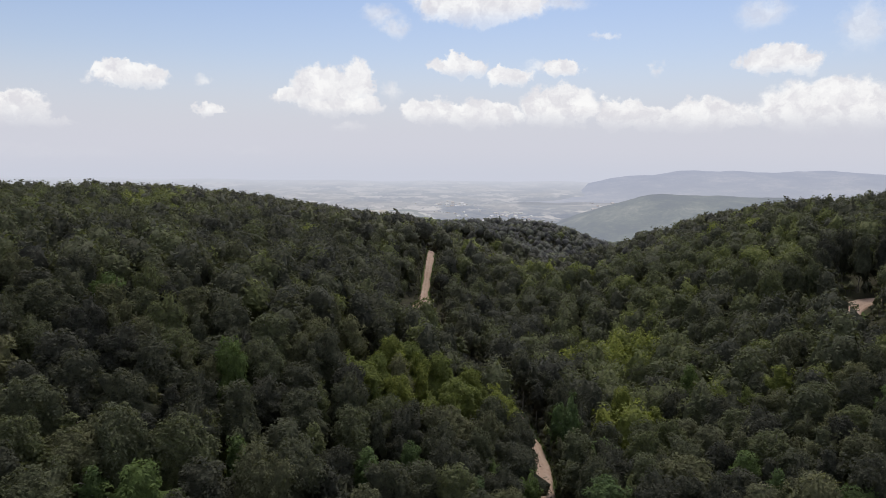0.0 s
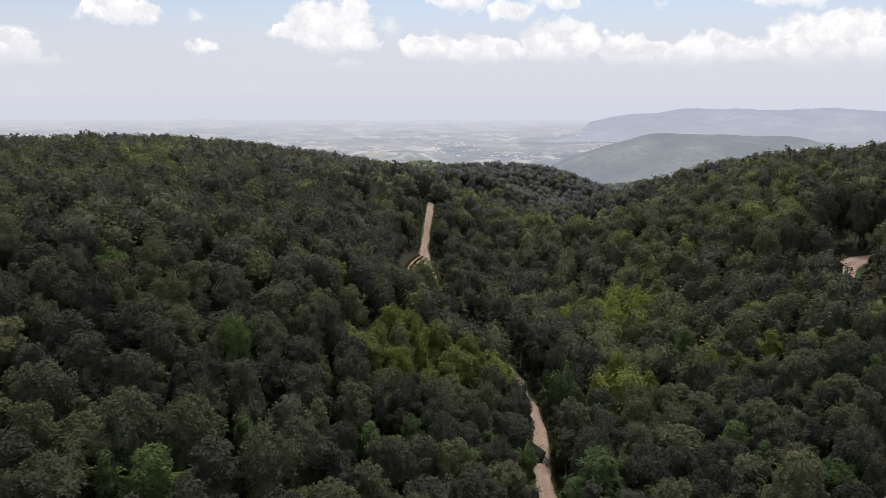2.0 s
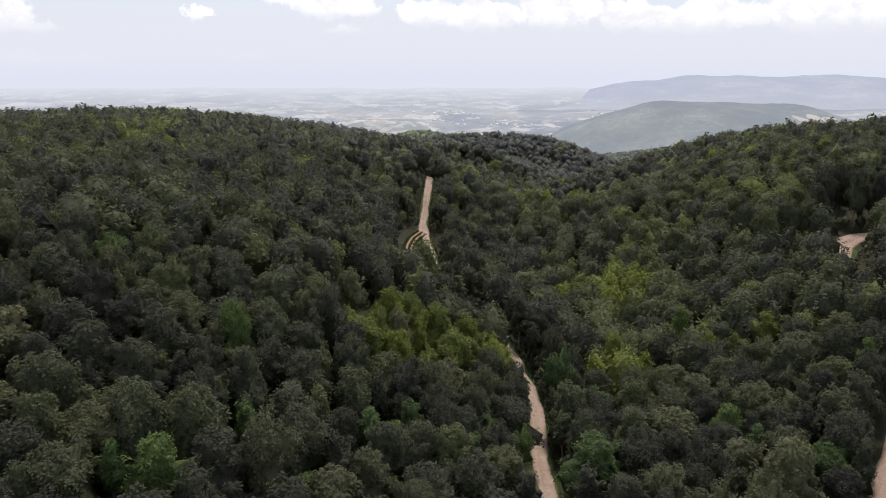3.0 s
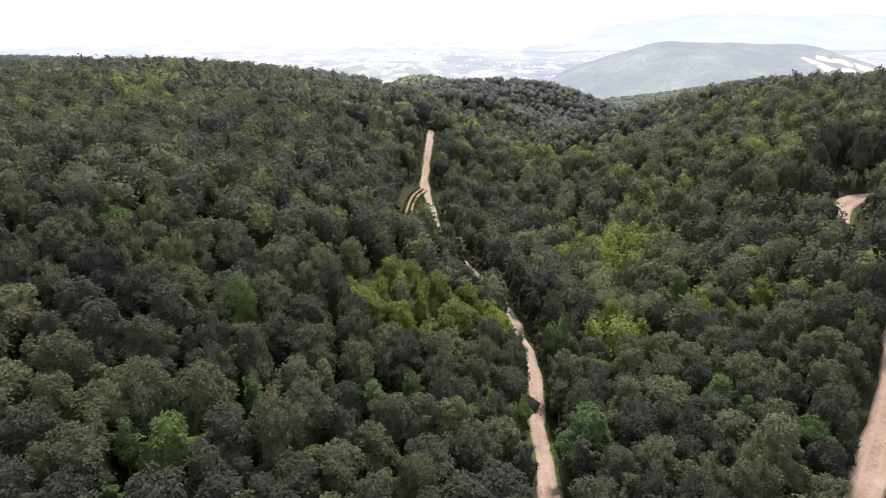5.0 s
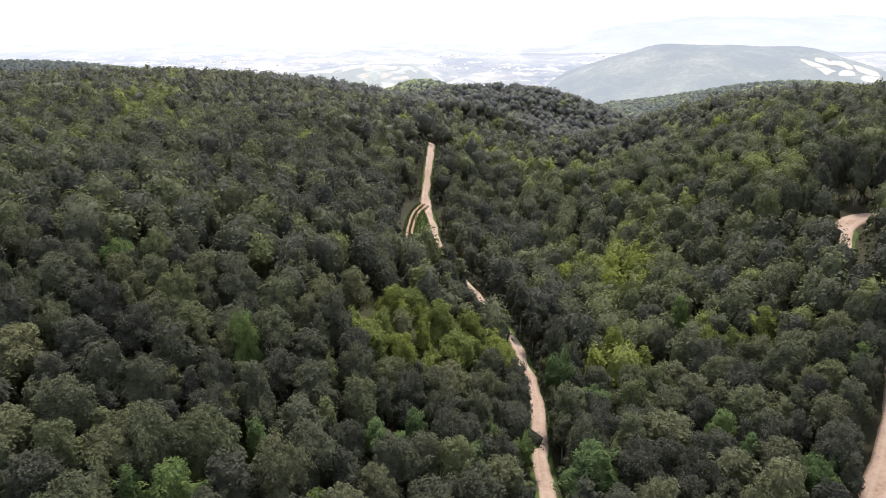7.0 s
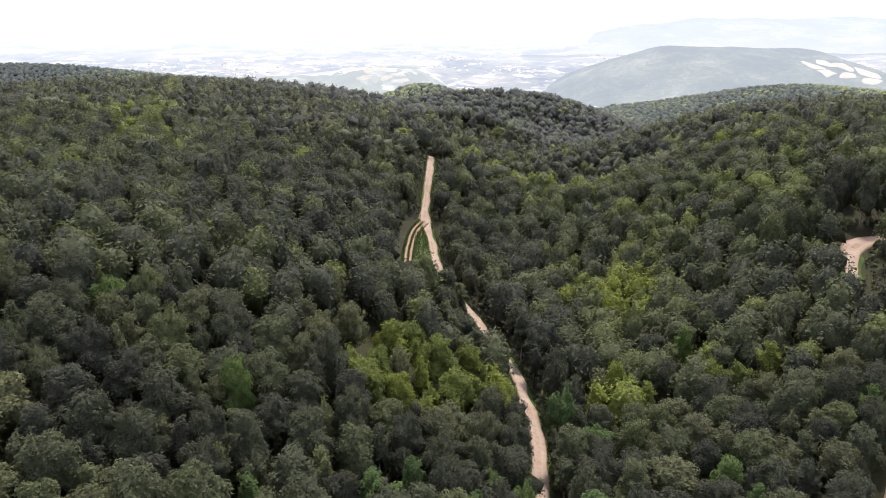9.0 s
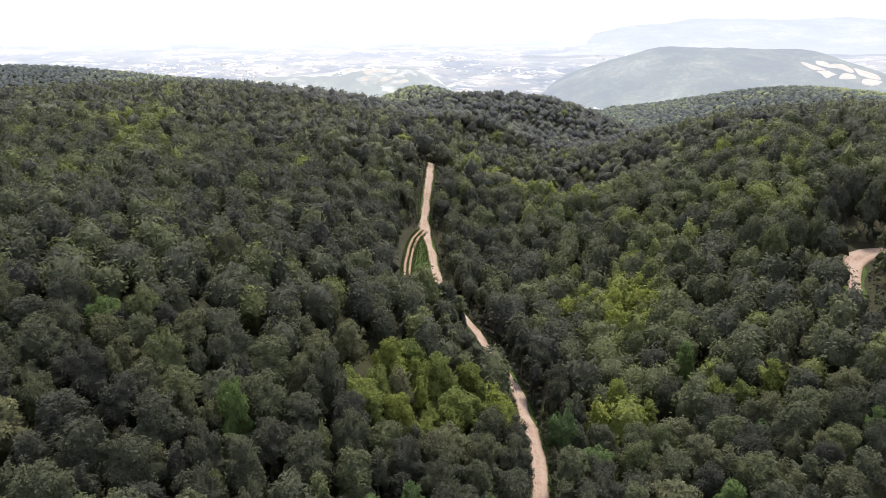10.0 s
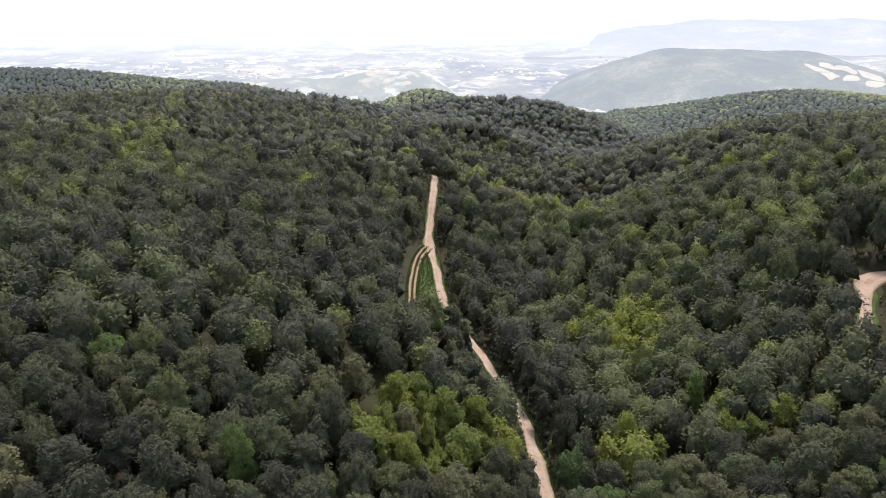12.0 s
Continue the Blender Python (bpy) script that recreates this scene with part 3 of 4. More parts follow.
grow(3200, 4.2, 6.4, 0.66, 76, NEAR_END)
grow(2600, 2.4, 3.6, 0.66, 76, NEAR_END)
trunks = [mesh_of("trunk", *trunk(100 + k, s[0], s[1], s[2]), [BARK], True) for k, s in enumerate(SHAPES)]
crowns = [mesh_of("crown", *crown(200 + k, *s[:3], 26 if s[0] > 4 else 17, 2900 if s[0] > 4 else 1500, 0.33, 3, s[3]), [LEAF_DARK], True) for k, s in enumerate(SHAPES)]
MODELS = {}
for kind, (mat, label) in KINDS.items():
    for k in range(len(SHAPES)):
        me = crowns[k] if kind == "dark" else crowns[k].copy()
        me.name = "crown"
        me.materials[0] = mat
        MODELS[kind, k] = me
first = {}


def plant(x, y, r, top, kind):
    """One tree of that kind, with that crown radius and height."""
    shape = int(rng.integers(5)) if r > 3.6 else 5 + int(rng.integers(3))
    w, z = r / SHAPES[shape][0], top / SHAPES[shape][2]
    lean = Euler((rng.normal(0, 0.035), rng.normal(0, 0.035), rng.uniform(0, 6.28))).to_matrix().to_4x4()
    m = Matrix.Translation((x, y, float(height(x, y)) - 0.1)) @ lean
    if (kind, shape) in first:
        tree, w0, z0 = first[kind, shape]
        return copy_thing(tree, m @ Matrix.Diagonal((w / w0 * rng.uniform(0.88, 1.14), w / w0 * rng.uniform(0.88, 1.14), z / z0, 1)))
    tree = tagged(new("tree"), KINDS[kind][1], "tree", "forest trees")
    part("trunk", trunks[shape], tree)
    part("crown", MODELS[kind, shape], tree)
    first[kind, shape] = tree, w, z
    tree.matrix_basis = m @ Matrix.Diagonal((w, w, z, 1))
    return tree


for spot in spots:
    plant(*spot)
for x, y, r, top, kind in ((2.2, 243.5, 3.6, 12, "dark"), (9.5, 240, 3.4, 12, "mid"), (-6, 252, 3.0, 9, "mid")):
    plant(x, y, r, top, kind)
slender = (3.1, 8.0, 17.5, 2.0)
BARE = [(-31, 166.5), (-27, 163), (-35, 170.5), (-70, 150), (66, 139)]
for k, (x, y) in enumerate(BARE):
    tree = new("tree")
    tagged(tree, "slender pale-stemmed tree with a thin olive crown", "tree", "forest trees")
    part("trunk", trunks[1], tree, "pale bare trunk")
    part("crown", mesh_of("crown", *crown(300 + k, *slender[:3], 13, 900, 0.36, 2, slender[3]), [LEAF_PALE], True), tree)
    tree.matrix_basis = Matrix.Translation((x, y, float(height(x, y)) - 0.1)) @ Matrix.Rotation(k * 1.3, 4, "Z")


def young(p):
    """Lower, younger growth beside the road and its fork."""
    x, y = p[:, 0], p[:, 1]
    fork = (x > -17) & (x < 4) & (y > 232) & (y < 345)
    bank = (x > 4) & (x < 24) & (y > 186) & (y < 236)
    bend = (x > 132) & (x < 158) & (y > 205) & (y < 243)
    return np.where(fork, 0.45, np.where(bank, 0.55, np.where(bend, 0.72, 1.0)))


def woods(name, label, places, forms, low_scale, high_scale, mat, sink=0.1, squat=1.0):
    """Many far trees joined into one mesh."""
    scale = rng.uniform(low_scale, high_scale, len(places)) * young(places)
    tint = tint_of(places)
    turn = rng.uniform(0, 2 * np.pi, len(places))
    pick = rng.integers(0, len(forms), len(places))
    z = height(places[:, 0], places[:, 1]) - sink
    vs, ts, at, n = [], [], [], 0
    for f, (v, t) in enumerate(forms):
        i = np.nonzero(pick == f)[0]
        if not len(i):
            continue
        c, s = np.cos(turn[i])[:, None], np.sin(turn[i])[:, None]
        w = np.stack([v[None, :, 0] * c - v[None, :, 1] * s, v[None, :, 0] * s + v[None, :, 1] * c, np.broadcast_to(v[None, :, 2] * squat, (len(i), len(v)))], -1) * scale[i][:, None, None]
        w += np.column_stack([places[i], z[i]])[:, None, :]
        vs.append(w.reshape(-1, 3))
        ts.append((t[None] + (np.arange(len(i)) * len(v))[:, None, None] + n).reshape(-1, 3))
        at.append(np.repeat(tint[i], len(v)))
        n += len(i) * len(v)
    me = mesh_of(name, np.concatenate(vs), np.concatenate(ts), [mat], True)
    me.attributes.new("tint", "FLOAT", "POINT").data.foreach_set("value", np.concatenate(at).astype(np.float32))
    return tagged(new(name, me), label, "woods", kind="stuff")


def with_stem(v, t, top):
    sv, st = tube([(0, 0, -1), (0, 0, top * 0.8)], [0.28, 0.1], 4)
    return np.concatenate([v, sv]), np.concatenate([t, st + len(v)])


def forms(n, lobes, leaves, size, level, shapes=SHAPES[:5]):
    out = []
    for k in range(n):
        s = shapes[k % len(shapes)]
        v, t = crown(400 + k + lobes + leaves, *s[:3], lobes, leaves, size, level, s[3], (0.27, 0.46) if lobes > 12 else (0.36, 0.56))
        out.append(with_stem(v, t, s[2]) if leaves > 12 else (v, t))
    return out


def thinned(p):
    """Fewer trees on the lee of the western ridge."""
    return p[(p[:, 0] > -230) | (p[:, 1] < 790) | (rng.random(len(p)) < 0.4)]


def clear(p, room):
    x, y, gap = p[:, 0], p[:, 1], road_gap(p[:, 0], p[:, 1])
    west = (x > 6) & (x < 27) & (y > 165) & (y < 246)
    west |= (x > -14) & (x < 18) & (y > 246) & (y < 428)
    return p[gap > np.where(west, room + 2.3, room)]


def beside(points, near_edge, far_edge, step):
    """Places along both sides of a road."""
    p = along(points, step)
    d = np.gradient(p, axis=0)
    d /= np.linalg.norm(d, axis=1)[:, None]
    side = np.stack([d[:, 1], -d[:, 0]], 1)
    return np.concatenate([p + s * side * rng.uniform(near_edge, far_edge, len(p))[:, None] for s in (-1, -1, 1, 1)])


def tufts(places, tall):
    """Bunches of long grass, three blades each."""
    n = len(places) * 3
    foot = np.repeat(np.column_stack([places, height(places[:, 0], places[:, 1]) + 0.15]), 3, 0)
    a = rng.uniform(0, 6.28, n)
    lean = np.column_stack([np.cos(a), np.sin(a), np.zeros(n)])
    wide = np.column_stack([-np.sin(a), np.cos(a), np.zeros(n)]) * rng.uniform(0.10, 0.22, n)[:, None]
    tip = foot + lean * rng.uniform(0.1, 0.5, n)[:, None] + np.column_stack([np.zeros((n, 2)), rng.uniform(0.5, 1.0, n) * tall])
    return np.stack([foot - wide, foot + wide, tip], 1).reshape(-1, 3), np.arange(n * 3).reshape(-1, 3)


GRASSY = np.concatenate([beside(ISLAND, 0.0, 3.3, 0.18), beside(ROAD_MAIN[4:19], 2.2, 3.7, 0.5), beside(ROAD_FORK, 1.5, 2.7, 0.3), beside(ROAD_FORK, 0.0, 0.5, 0.5)])
tagged(new("grass", mesh_of("grass", *tufts(GRASSY, 0.75), [BLADES])), "long green grass and weeds along the roads", "grass", kind="stuff")
shrubs = np.concatenate([beside(ROAD_MAIN[4:19], 2.8, 6.0, 2.2), beside(ROAD_EAST[11:16], 3.4, 7.0, 2.0)])
shrubs = shrubs[road_gap(shrubs[:, 0], shrubs[:, 1]) > 0.5]
woods("roadside_shrubs", "green shrubs and tall weeds along the dirt roads", shrubs, forms(6, 6, 44, 0.9, 0), 0.13, 0.24, LEAF_FAR)
edge = scatter(NEAR_END, 500, 4.2, 0.68, 0, 0.5)
edge_gap = road_gap(edge[:, 0], edge[:, 1])
woods("undergrowth", "low green saplings and shrubs at the forest edge", edge[(edge_gap > 2.2) & (edge_gap < 9)], forms(6, 6, 60, 0.6, 1), 0.22, 0.42, LEAF_FAR)
woods("undergrowth", "low green saplings and shrubs under the trees", clear(scatter(78, NEAR_END, 5.3, 0.66, 8, 0.5), 2.6), forms(6, 6, 60, 0.6, 1), 0.26, 0.50, LEAF_FAR)
known = np.array([q[:3] for q in spots if q[1] > NEAR_END - 6])


def apart(p, share):
    """Leave room for the trees that stand singly."""
    d = np.hypot(p[:, None, 0] - known[None, :, 0], p[:, None, 1] - known[None, :, 1]) - known[None, :, 2]
    return p[d.min(1) > share]


woods("woods", "dense green broadleaf woods on the slopes", apart(clear(scatter(NEAR_END + 3, 390, 8.5, 0.69, 16), 2.9), 2.4), forms(12, 22, 400, 0.58, 2), 0.80, 1.28, LEAF_WOOD)
woods("woods", "younger trees between the larger crowns", apart(clear(scatter(NEAR_END + 3, 390, 14.0, 0.69, 16, 0.5), 1.6), 0.6), forms(6, 16, 380, 0.50, 2, SHAPES[5:]), 0.70, 1.05, LEAF_WOOD)
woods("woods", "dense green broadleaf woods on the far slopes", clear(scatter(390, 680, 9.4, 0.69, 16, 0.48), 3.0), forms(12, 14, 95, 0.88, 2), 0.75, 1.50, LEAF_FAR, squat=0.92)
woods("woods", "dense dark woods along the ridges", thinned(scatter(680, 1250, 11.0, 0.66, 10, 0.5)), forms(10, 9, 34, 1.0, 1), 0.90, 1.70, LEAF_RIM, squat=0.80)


# raised tints paint sunlit patches on the ridges and the shoulder
PATCHES = [(960, 1540, 150, 0.6), (520, 1560, 60, 0.35), (700, 1500, 50, 0.3), (-740, 1850, 140, 0.35), (-60, 1440, 90, 0.6), (-1100, 1880, 330, -0.3), (330, 1450, 90, 0.25)]
RIDGE_FORMS = forms(8, 8, 11, 1.2, 1)


def strewn(x0, x1, y0, y1, step):
    """Places on a loose grid over a rectangle of the land."""
    X, Y = np.meshgrid(np.arange(x0, x1, step), np.arange(y0, y1, step * 0.87))
    p = np.column_stack([(X + (np.arange(len(X)) % 2)[:, None] * step / 2).ravel(), Y.ravel()])
    return p + rng.uniform(-0.38, 0.38, p.shape) * step


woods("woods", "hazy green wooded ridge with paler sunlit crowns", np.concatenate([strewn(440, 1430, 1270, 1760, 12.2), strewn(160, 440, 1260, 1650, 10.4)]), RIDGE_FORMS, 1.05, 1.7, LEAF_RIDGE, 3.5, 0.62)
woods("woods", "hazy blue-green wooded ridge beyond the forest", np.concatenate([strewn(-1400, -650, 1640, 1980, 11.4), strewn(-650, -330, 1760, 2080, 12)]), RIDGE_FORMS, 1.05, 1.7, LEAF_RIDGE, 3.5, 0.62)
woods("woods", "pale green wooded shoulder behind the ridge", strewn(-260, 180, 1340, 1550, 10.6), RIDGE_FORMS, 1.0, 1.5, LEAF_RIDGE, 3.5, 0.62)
# the same forest goes on under, behind and beside the way
under = strewn(-48, 76, -36, 78, 7.6)
outer = np.concatenate([strewn(-200, 200, -110, 78, 8.2), strewn(-270, 270, 78, 300, 8.4)])
x, y = outer.T
outer = outer[((y < 78) & ~((x > -46) & (x < 74) & (y > -34))) | ((y >= 78) & (np.abs(x) > 0.665 * y + 12))]
woods("woods", "dense green broadleaf woods on level ground", clear(under, 2.6), forms(8, 14, 160, 0.7, 2), 0.80, 1.22, LEAF_FAR)
woods("woods", "dense green broadleaf woods round the valley", clear(outer, 2.8), forms(10, 9, 24, 1.2, 1), 0.85, 1.3, LEAF_FAR)

# ---- distance ----
def distance_material(name, clear_at, veil_at, near_veil, far_veil, stops, scale, stretch=(1, 1, 1), near_haze=(0.39, 0.41, 0.475), far_haze=(0.565, 0.58, 0.655), rise=1.0, fields=0.0):
    """Far land behind miles of air: its colours, with haze painted over them as a glow."""
    m, n, out = material(name)
    p = n.add("ShaderNodeNewGeometry").outputs["Position"]
    xyz = n.add("ShaderNodeSeparateXYZ")
    n.put(xyz.inputs[0], p)
    wob = n.vec("MULTIPLY", n.vec("SUBTRACT", n.noise(p, 0.006, 3.0, out=1), (0.5, 0.5, 0.5)), (160, 160, 0))
    q = n.vec("MULTIPLY", n.vec("ADD", p, wob), stretch)
    v = n.math("ADD", n.math("MULTIPLY", n.noise(q, scale, 6.0, 0.6), 0.62), n.math("MULTIPLY", n.noise(q, 0.05, 5.0, 0.75), 0.38))
    col = n.stops(v, stops)
    if fields:
        # strips of mown and of fallow land, each of its own shade, between strips of wood
        cell = n.add("ShaderNodeTexVoronoi")
        n.put(cell.inputs["Vector"], n.vec("MULTIPLY", n.vec("ADD", n.vec("ADD", p, wob), n.vec("MULTIPLY", n.vec("SUBTRACT", n.noise(p, 0.03, 4.0, out=1), (0.5, 0.5, 0.5)), (130, 90, 0))), (0.5, 1.0, 0)))
        n.put(cell.inputs["Scale"], fields)
        tone = n.add("ShaderNodeSeparateXYZ")
        n.put(tone.inputs[0], cell.outputs["Color"])
        sown = n.math("MULTIPLY", n.ramp(tone.outputs[0], 0.60, 0.68), n.ramp(n.noise(p, 0.0042, 4.0, 0.6), 0.40, 0.54))
        col = n.mix(n.math("MULTIPLY", sown, n.ramp(tone.outputs[1], 0, 1, 0.35, 0.95, False)), col, (0.74, 0.68, 0.61))
    land = principled(n, col, 1.0, spec=0.0)
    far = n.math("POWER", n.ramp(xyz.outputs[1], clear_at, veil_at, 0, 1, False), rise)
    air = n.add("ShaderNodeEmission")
    n.put(air.inputs[0], n.mix(far, near_haze, far_haze))
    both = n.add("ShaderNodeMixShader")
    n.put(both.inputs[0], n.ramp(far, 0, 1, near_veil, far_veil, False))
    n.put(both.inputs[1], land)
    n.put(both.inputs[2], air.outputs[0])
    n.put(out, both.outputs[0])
    return m


# the blue in the stops below is painted haze too
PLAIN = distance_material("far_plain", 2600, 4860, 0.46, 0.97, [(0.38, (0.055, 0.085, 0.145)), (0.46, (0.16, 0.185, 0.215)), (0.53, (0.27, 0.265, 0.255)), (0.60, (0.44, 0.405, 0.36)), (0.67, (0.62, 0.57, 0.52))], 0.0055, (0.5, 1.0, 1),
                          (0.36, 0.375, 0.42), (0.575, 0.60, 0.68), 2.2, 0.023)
# dark blue stops paint cloud shadow into the hill's darker woods
HILLSIDE = distance_material("far_hill", 2500, 4200, 0.58, 0.65, [(0.38, (0.008, 0.018, 0.045)), (0.46, (0.030, 0.042, 0.050)), (0.52, (0.075, 0.090, 0.072)), (0.58, (0.165, 0.170, 0.13)), (0.66, (0.36, 0.33, 0.28))], 0.0045, near_haze=(0.385, 0.415, 0.45), far_haze=(0.385, 0.415, 0.48))
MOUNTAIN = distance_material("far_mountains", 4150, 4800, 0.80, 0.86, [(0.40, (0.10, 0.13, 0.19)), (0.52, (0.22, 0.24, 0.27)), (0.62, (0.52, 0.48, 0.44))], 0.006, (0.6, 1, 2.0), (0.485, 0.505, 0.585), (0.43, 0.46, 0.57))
KNOLLSIDE = distance_material("far_knoll", 2500, 3300, 0.60, 0.70, [(0.40, (0.045, 0.060, 0.058)), (0.50, (0.085, 0.105, 0.080)), (0.58, (0.15, 0.165, 0.115)), (0.66, (0.40, 0.36, 0.29))], 0.009, near_haze=(0.42, 0.45, 0.48), far_haze=(0.47, 0.49, 0.535), fields=0.019)
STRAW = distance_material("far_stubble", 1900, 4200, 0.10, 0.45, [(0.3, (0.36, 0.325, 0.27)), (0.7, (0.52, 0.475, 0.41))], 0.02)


def waves(x, y, size, amount):
    return amount * (np.sin(x / size + 1.3 * np.sin(y / size * 0.7)) * np.cos(y / size * 1.2 + 0.8 * np.sin(x / size * 0.6)))


def plain_height(x, y):
    return np.interp(y, [2400, 3300, 4850], [-270, -330, -78]) + waves(x, y, 130, 5) + waves(x, y, 47, 2.0)


xs, ys = np.linspace(-4000, 4200, 190), np.linspace(2450, 4870, 120)
XX, YY = np.meshgrid(xs, ys)
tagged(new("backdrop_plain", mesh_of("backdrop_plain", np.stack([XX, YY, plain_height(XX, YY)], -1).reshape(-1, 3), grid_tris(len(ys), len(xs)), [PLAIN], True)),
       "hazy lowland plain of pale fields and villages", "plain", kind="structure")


def crest_of(rows, x):
    """A crest line, rounded between its named heights."""
    a, b = np.array(rows, float).T
    return sum(np.interp(x + d, a, b) for d in (-60, -30, 0, 30, 60)) / 5


def far_hill(name, rows, y_front, y_crest, y_back, floor, mat, label, rough, power=1.6):
    x0, x1 = rows[0][0], rows[-1][0]
    xs, v = np.linspace(x0, x1, 140), np.linspace(-1, 1, 60)
    X, V = np.meshgrid(xs, v)
    Y = np.where(V < 0, y_crest + V * (y_crest - y_front), y_crest + V * (y_back - y_crest))
    top = crest_of(rows, X)
    Z = top - (top - floor) * np.abs(V) ** power + waves(X, Y, 55, rough) + waves(X, Y, 19, rough * 0.4)
    return tagged(new(name, mesh_of(name, np.stack([X, Y, Z], -1).reshape(-1, 3), grid_tris(60, 140), [mat], True)), label, "hill", kind="structure")


HILL = [(372, -345), (524, -317), (766, -200), (953, -138), (1114, -92), (1443, -102), (1828, -110), (2005, -168), (2205, -226), (2480, -300)]
KNOLL = [(-1150, -335), (-900, -205), (-760, -182), (-600, -178), (-428, -164), (-307, -140), (-166, -148), (-73, -133), (45, -205), (180, -330)]
PEAKS = [(500, -200), (800, -150), (960, -118), (1080, -84), (1206, -48), (1382, -28), (1539, -20), (1680, 2), (1794, 14), (1960, 2), (2130, 10), (2300, 0), (2408, -6), (2485, 10), (2700, 14), (2882, 8), (3090, -8), (3700, -40), (4200, -60)]
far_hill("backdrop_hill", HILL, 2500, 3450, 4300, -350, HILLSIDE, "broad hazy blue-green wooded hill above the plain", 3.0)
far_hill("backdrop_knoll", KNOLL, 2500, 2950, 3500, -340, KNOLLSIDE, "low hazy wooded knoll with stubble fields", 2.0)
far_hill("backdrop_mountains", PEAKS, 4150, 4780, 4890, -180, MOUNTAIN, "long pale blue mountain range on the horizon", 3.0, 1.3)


def field(surface, cx, cy, half_x, half_y, turn, lift):
    """A ploughed or mown field laid on a far slope."""
    u = np.linspace(-1, 1, 9)
    U, V = np.meshgrid(u, u)
    U, V = U * np.sqrt(1 - 0.35 * V ** 2) * (1 + 0.24 * np.sin(2.1 * V + cx)) + 0.25 * V, V * np.sqrt(1 - 0.3 * U ** 2) * (1 + 0.22 * np.sin(1.7 * U + cy))
    c, s = math.cos(turn), math.sin(turn)
    X, Y = cx + U * half_x * c - V * half_y * s, cy + U * half_x * s + V * half_y * c
    me = mesh_of("stubble_field", np.stack([X, Y, surface(X, Y) + lift], -1).reshape(-1, 3), grid_tris(9, 9), [STRAW], True)
    return tagged(new("stubble_field", me), "pale mown stubble field on a distant slope", "field", "far fields")


def hill_surface(rows, y_front, y_crest, y_back, floor, rough, power=1.6):
    def z(x, y):
        v = np.where(y < y_crest, (y_crest - y) / (y_crest - y_front), (y - y_crest) / (y_back - y_crest))
        top = crest_of(rows, x)
        return top - (top - floor) * np.abs(v) ** power + waves(x, y, 55, rough) + waves(x, y, 19, rough * 0.4)
    return z


on_hill, on_knoll = hill_surface(HILL, 2500, 3450, 4300, -350, 3.0), hill_surface(KNOLL, 2500, 2950, 3500, -340, 2.0)
for cx, cy, hx, hy, turn in ((1650, 3085, 26, 52, 0.5), (1722, 3110, 24, 42, 0.6), (1676, 2995, 34, 34, 0.4), (1790, 3075, 34, 40, 0.6), (1748, 2966, 38, 26, 0.5), (1868, 3030, 42, 50, 0.5), (1830, 2918, 44, 28, 0.4)):
    field(on_hill, cx, cy, hx * 1.12, hy * 1.1, turn, 2.5)
for cx, cy, hx, hy, turn in ((-262, 2880, 20, 40, 0.3), (-212, 2895, 20, 38, 0.2), (-186, 2812, 26, 22, 0.4), (-272, 2806, 24, 24, 0.0), (-116, 2780, 24, 18, 0.2), (-345, 2915, 22, 26, 0.1)):
    field(on_knoll, cx, cy, hx * 0.85, hy * 0.8, turn, 2.5)
for cx, cy, hx, hy, turn in ((-900, 2872, 56, 40, 0.1), (-798, 2866, 46, 34, -0.1), (-985, 2884, 34, 36, 0.2), (-715, 2860, 30, 24, 0.0)):
    field(on_knoll, cx, cy, hx, hy, turn, 2.5)


def plaster_material():
    m, n, out = material("far_walls")
    tone = n.add("ShaderNodeNewGeometry").outputs["Random Per Island"]
    # haze painted over the walls as an even pale glow
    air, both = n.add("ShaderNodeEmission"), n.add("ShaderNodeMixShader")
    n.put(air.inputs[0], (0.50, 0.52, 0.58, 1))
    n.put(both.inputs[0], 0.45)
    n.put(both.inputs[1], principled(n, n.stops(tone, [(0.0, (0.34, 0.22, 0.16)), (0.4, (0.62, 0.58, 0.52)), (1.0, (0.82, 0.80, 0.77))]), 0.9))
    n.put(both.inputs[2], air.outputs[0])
    n.put(out, both.outputs[0])
    return m


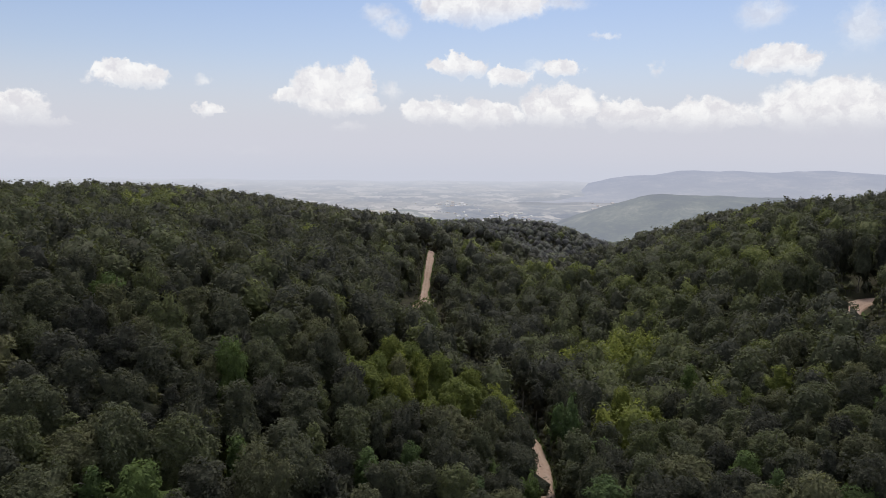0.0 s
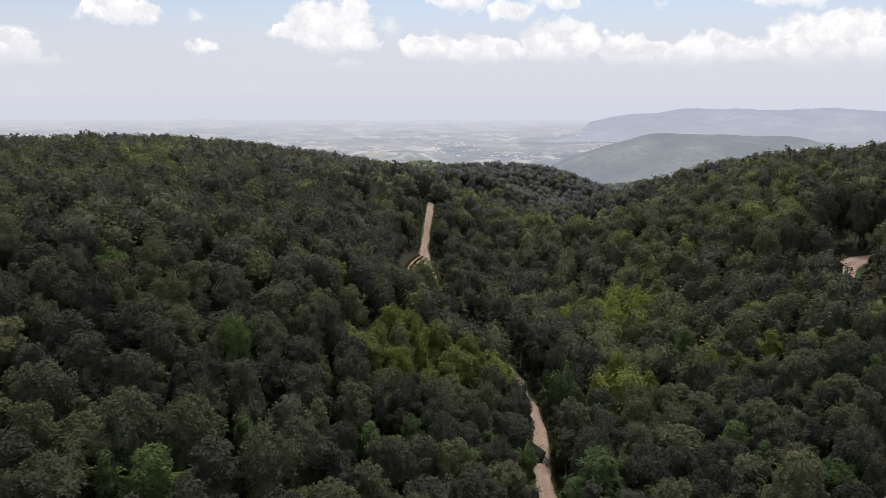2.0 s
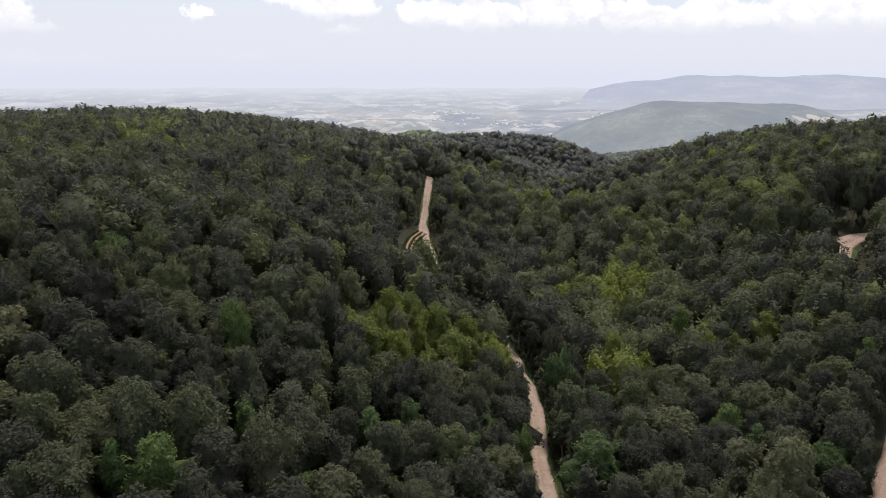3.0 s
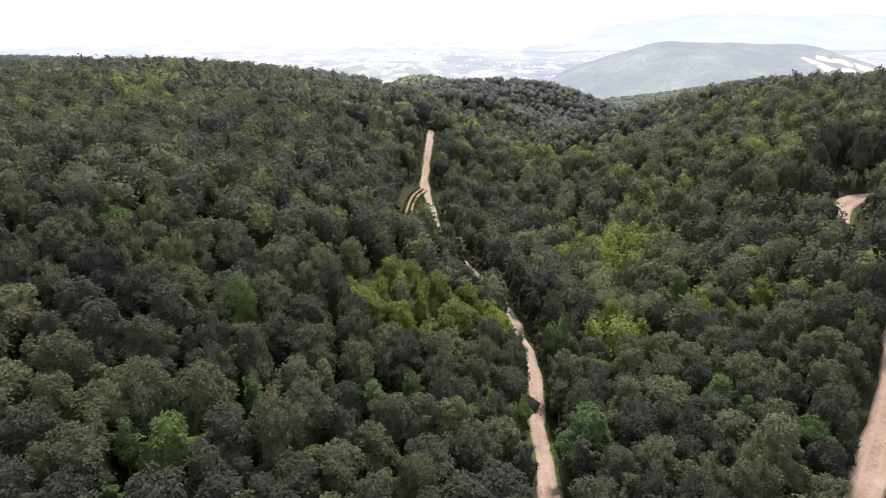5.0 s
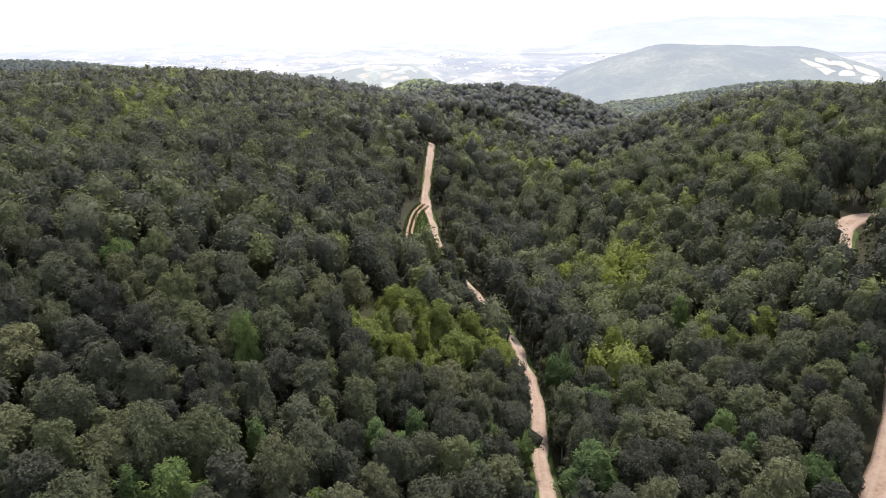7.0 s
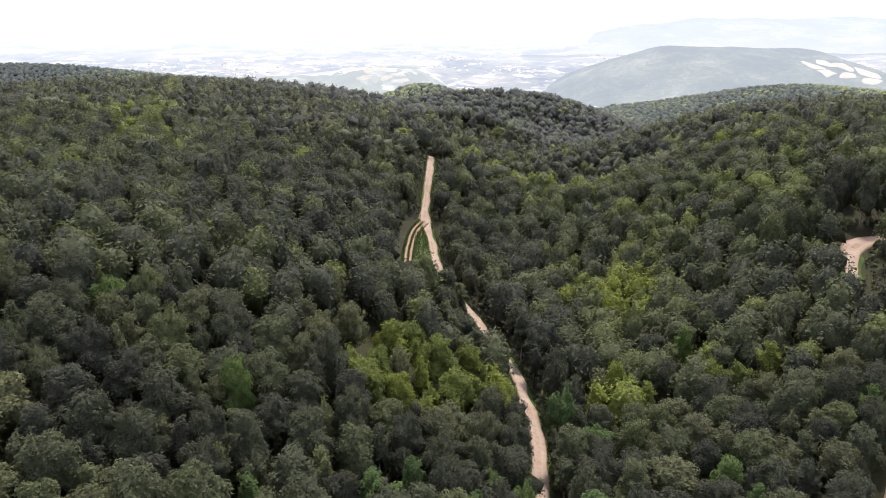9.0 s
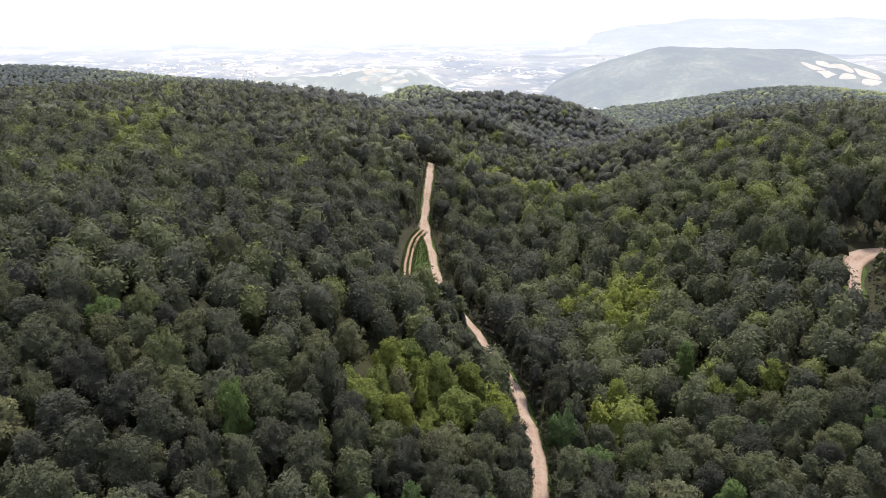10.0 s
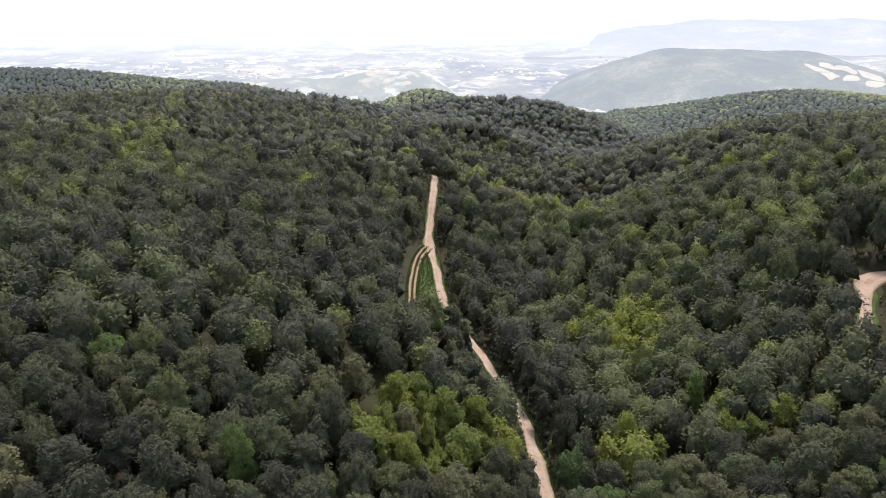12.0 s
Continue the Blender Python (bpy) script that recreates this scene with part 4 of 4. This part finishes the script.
def houses(count):
    """Far villages: gabled houses and long sheds in loose clusters on the plain."""
    vs, ts = [], []
    towns = [(rng.uniform(-1700, 2200), rng.uniform(2750, 4300)) for _ in range(26)]
    for k in range(count):
        tx, ty = towns[int(rng.integers(len(towns)))]
        x, y = tx + rng.normal(0, 90), ty + rng.normal(0, 45)
        w, d, h, a = rng.uniform(6, 13), rng.uniform(5, 9), rng.uniform(4, 7), rng.uniform(0, 3.1)
        if k % 9 == 0:
            w *= 2.6
        z = float(plain_height(x, y)) - 2
        v = np.array([(-w, -d, 0), (w, -d, 0), (w, d, 0), (-w, d, 0), (-w, -d, h), (w, -d, h), (w, d, h), (-w, d, h), (-w, 0, h * 1.5), (w, 0, h * 1.5)])
        r = np.array([[math.cos(a), -math.sin(a)], [math.sin(a), math.cos(a)]])
        v = np.column_stack([v[:, :2] @ r.T + (x, y), v[:, 2] + z])
        n = len(vs) * 10
        vs.append(v)
        ts += [tuple(q + n for q in t) for t in ((0, 1, 5), (0, 5, 4), (1, 2, 6), (1, 6, 5), (2, 3, 7), (2, 7, 6), (3, 0, 4), (3, 4, 7), (4, 5, 9), (4, 9, 8), (6, 7, 8), (6, 8, 9), (5, 6, 9), (7, 4, 8))]
    return np.concatenate(vs), np.array(ts)


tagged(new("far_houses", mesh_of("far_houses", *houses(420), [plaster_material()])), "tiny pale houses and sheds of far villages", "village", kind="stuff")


def stone(seed):
    q = np.random.default_rng(seed)
    v, t = BALLS[1]
    return mesh_of("stone", v * (1 + q.normal(0, 0.16, (len(v), 1))) * (0.55, 0.42, 0.34), t, [ROCK])


m, n, out = material("pale_stone")
ROCK = m
grain = n.noise(n.add("ShaderNodeTexCoord").outputs["Object"], 4.0, 5.0)
n.put(out, principled(n, n.stops(grain, [(0.3, (0.34, 0.29, 0.24)), (0.7, (0.56, 0.51, 0.45))]), 0.9, grain, 0.05))
pile = new("rubble_pile")
tagged(pile, "small heap of pale broken stones beside the dirt road", "rubble pile")
pile.location = (143.5, 224.5, float(height(143.5, 224.5)) + 0.35)
stones = [stone(k) for k in range(4)]
for k in range(14):
    s = part("stone", stones[k % 4], pile)
    s.matrix_basis = Matrix.Translation((rng.normal(0, 0.9), rng.normal(0, 0.7), max(0.05, 0.75 - 0.06 * k))) @ Euler((rng.uniform(0, 3), rng.uniform(0, 3), 0)).to_matrix().to_4x4()
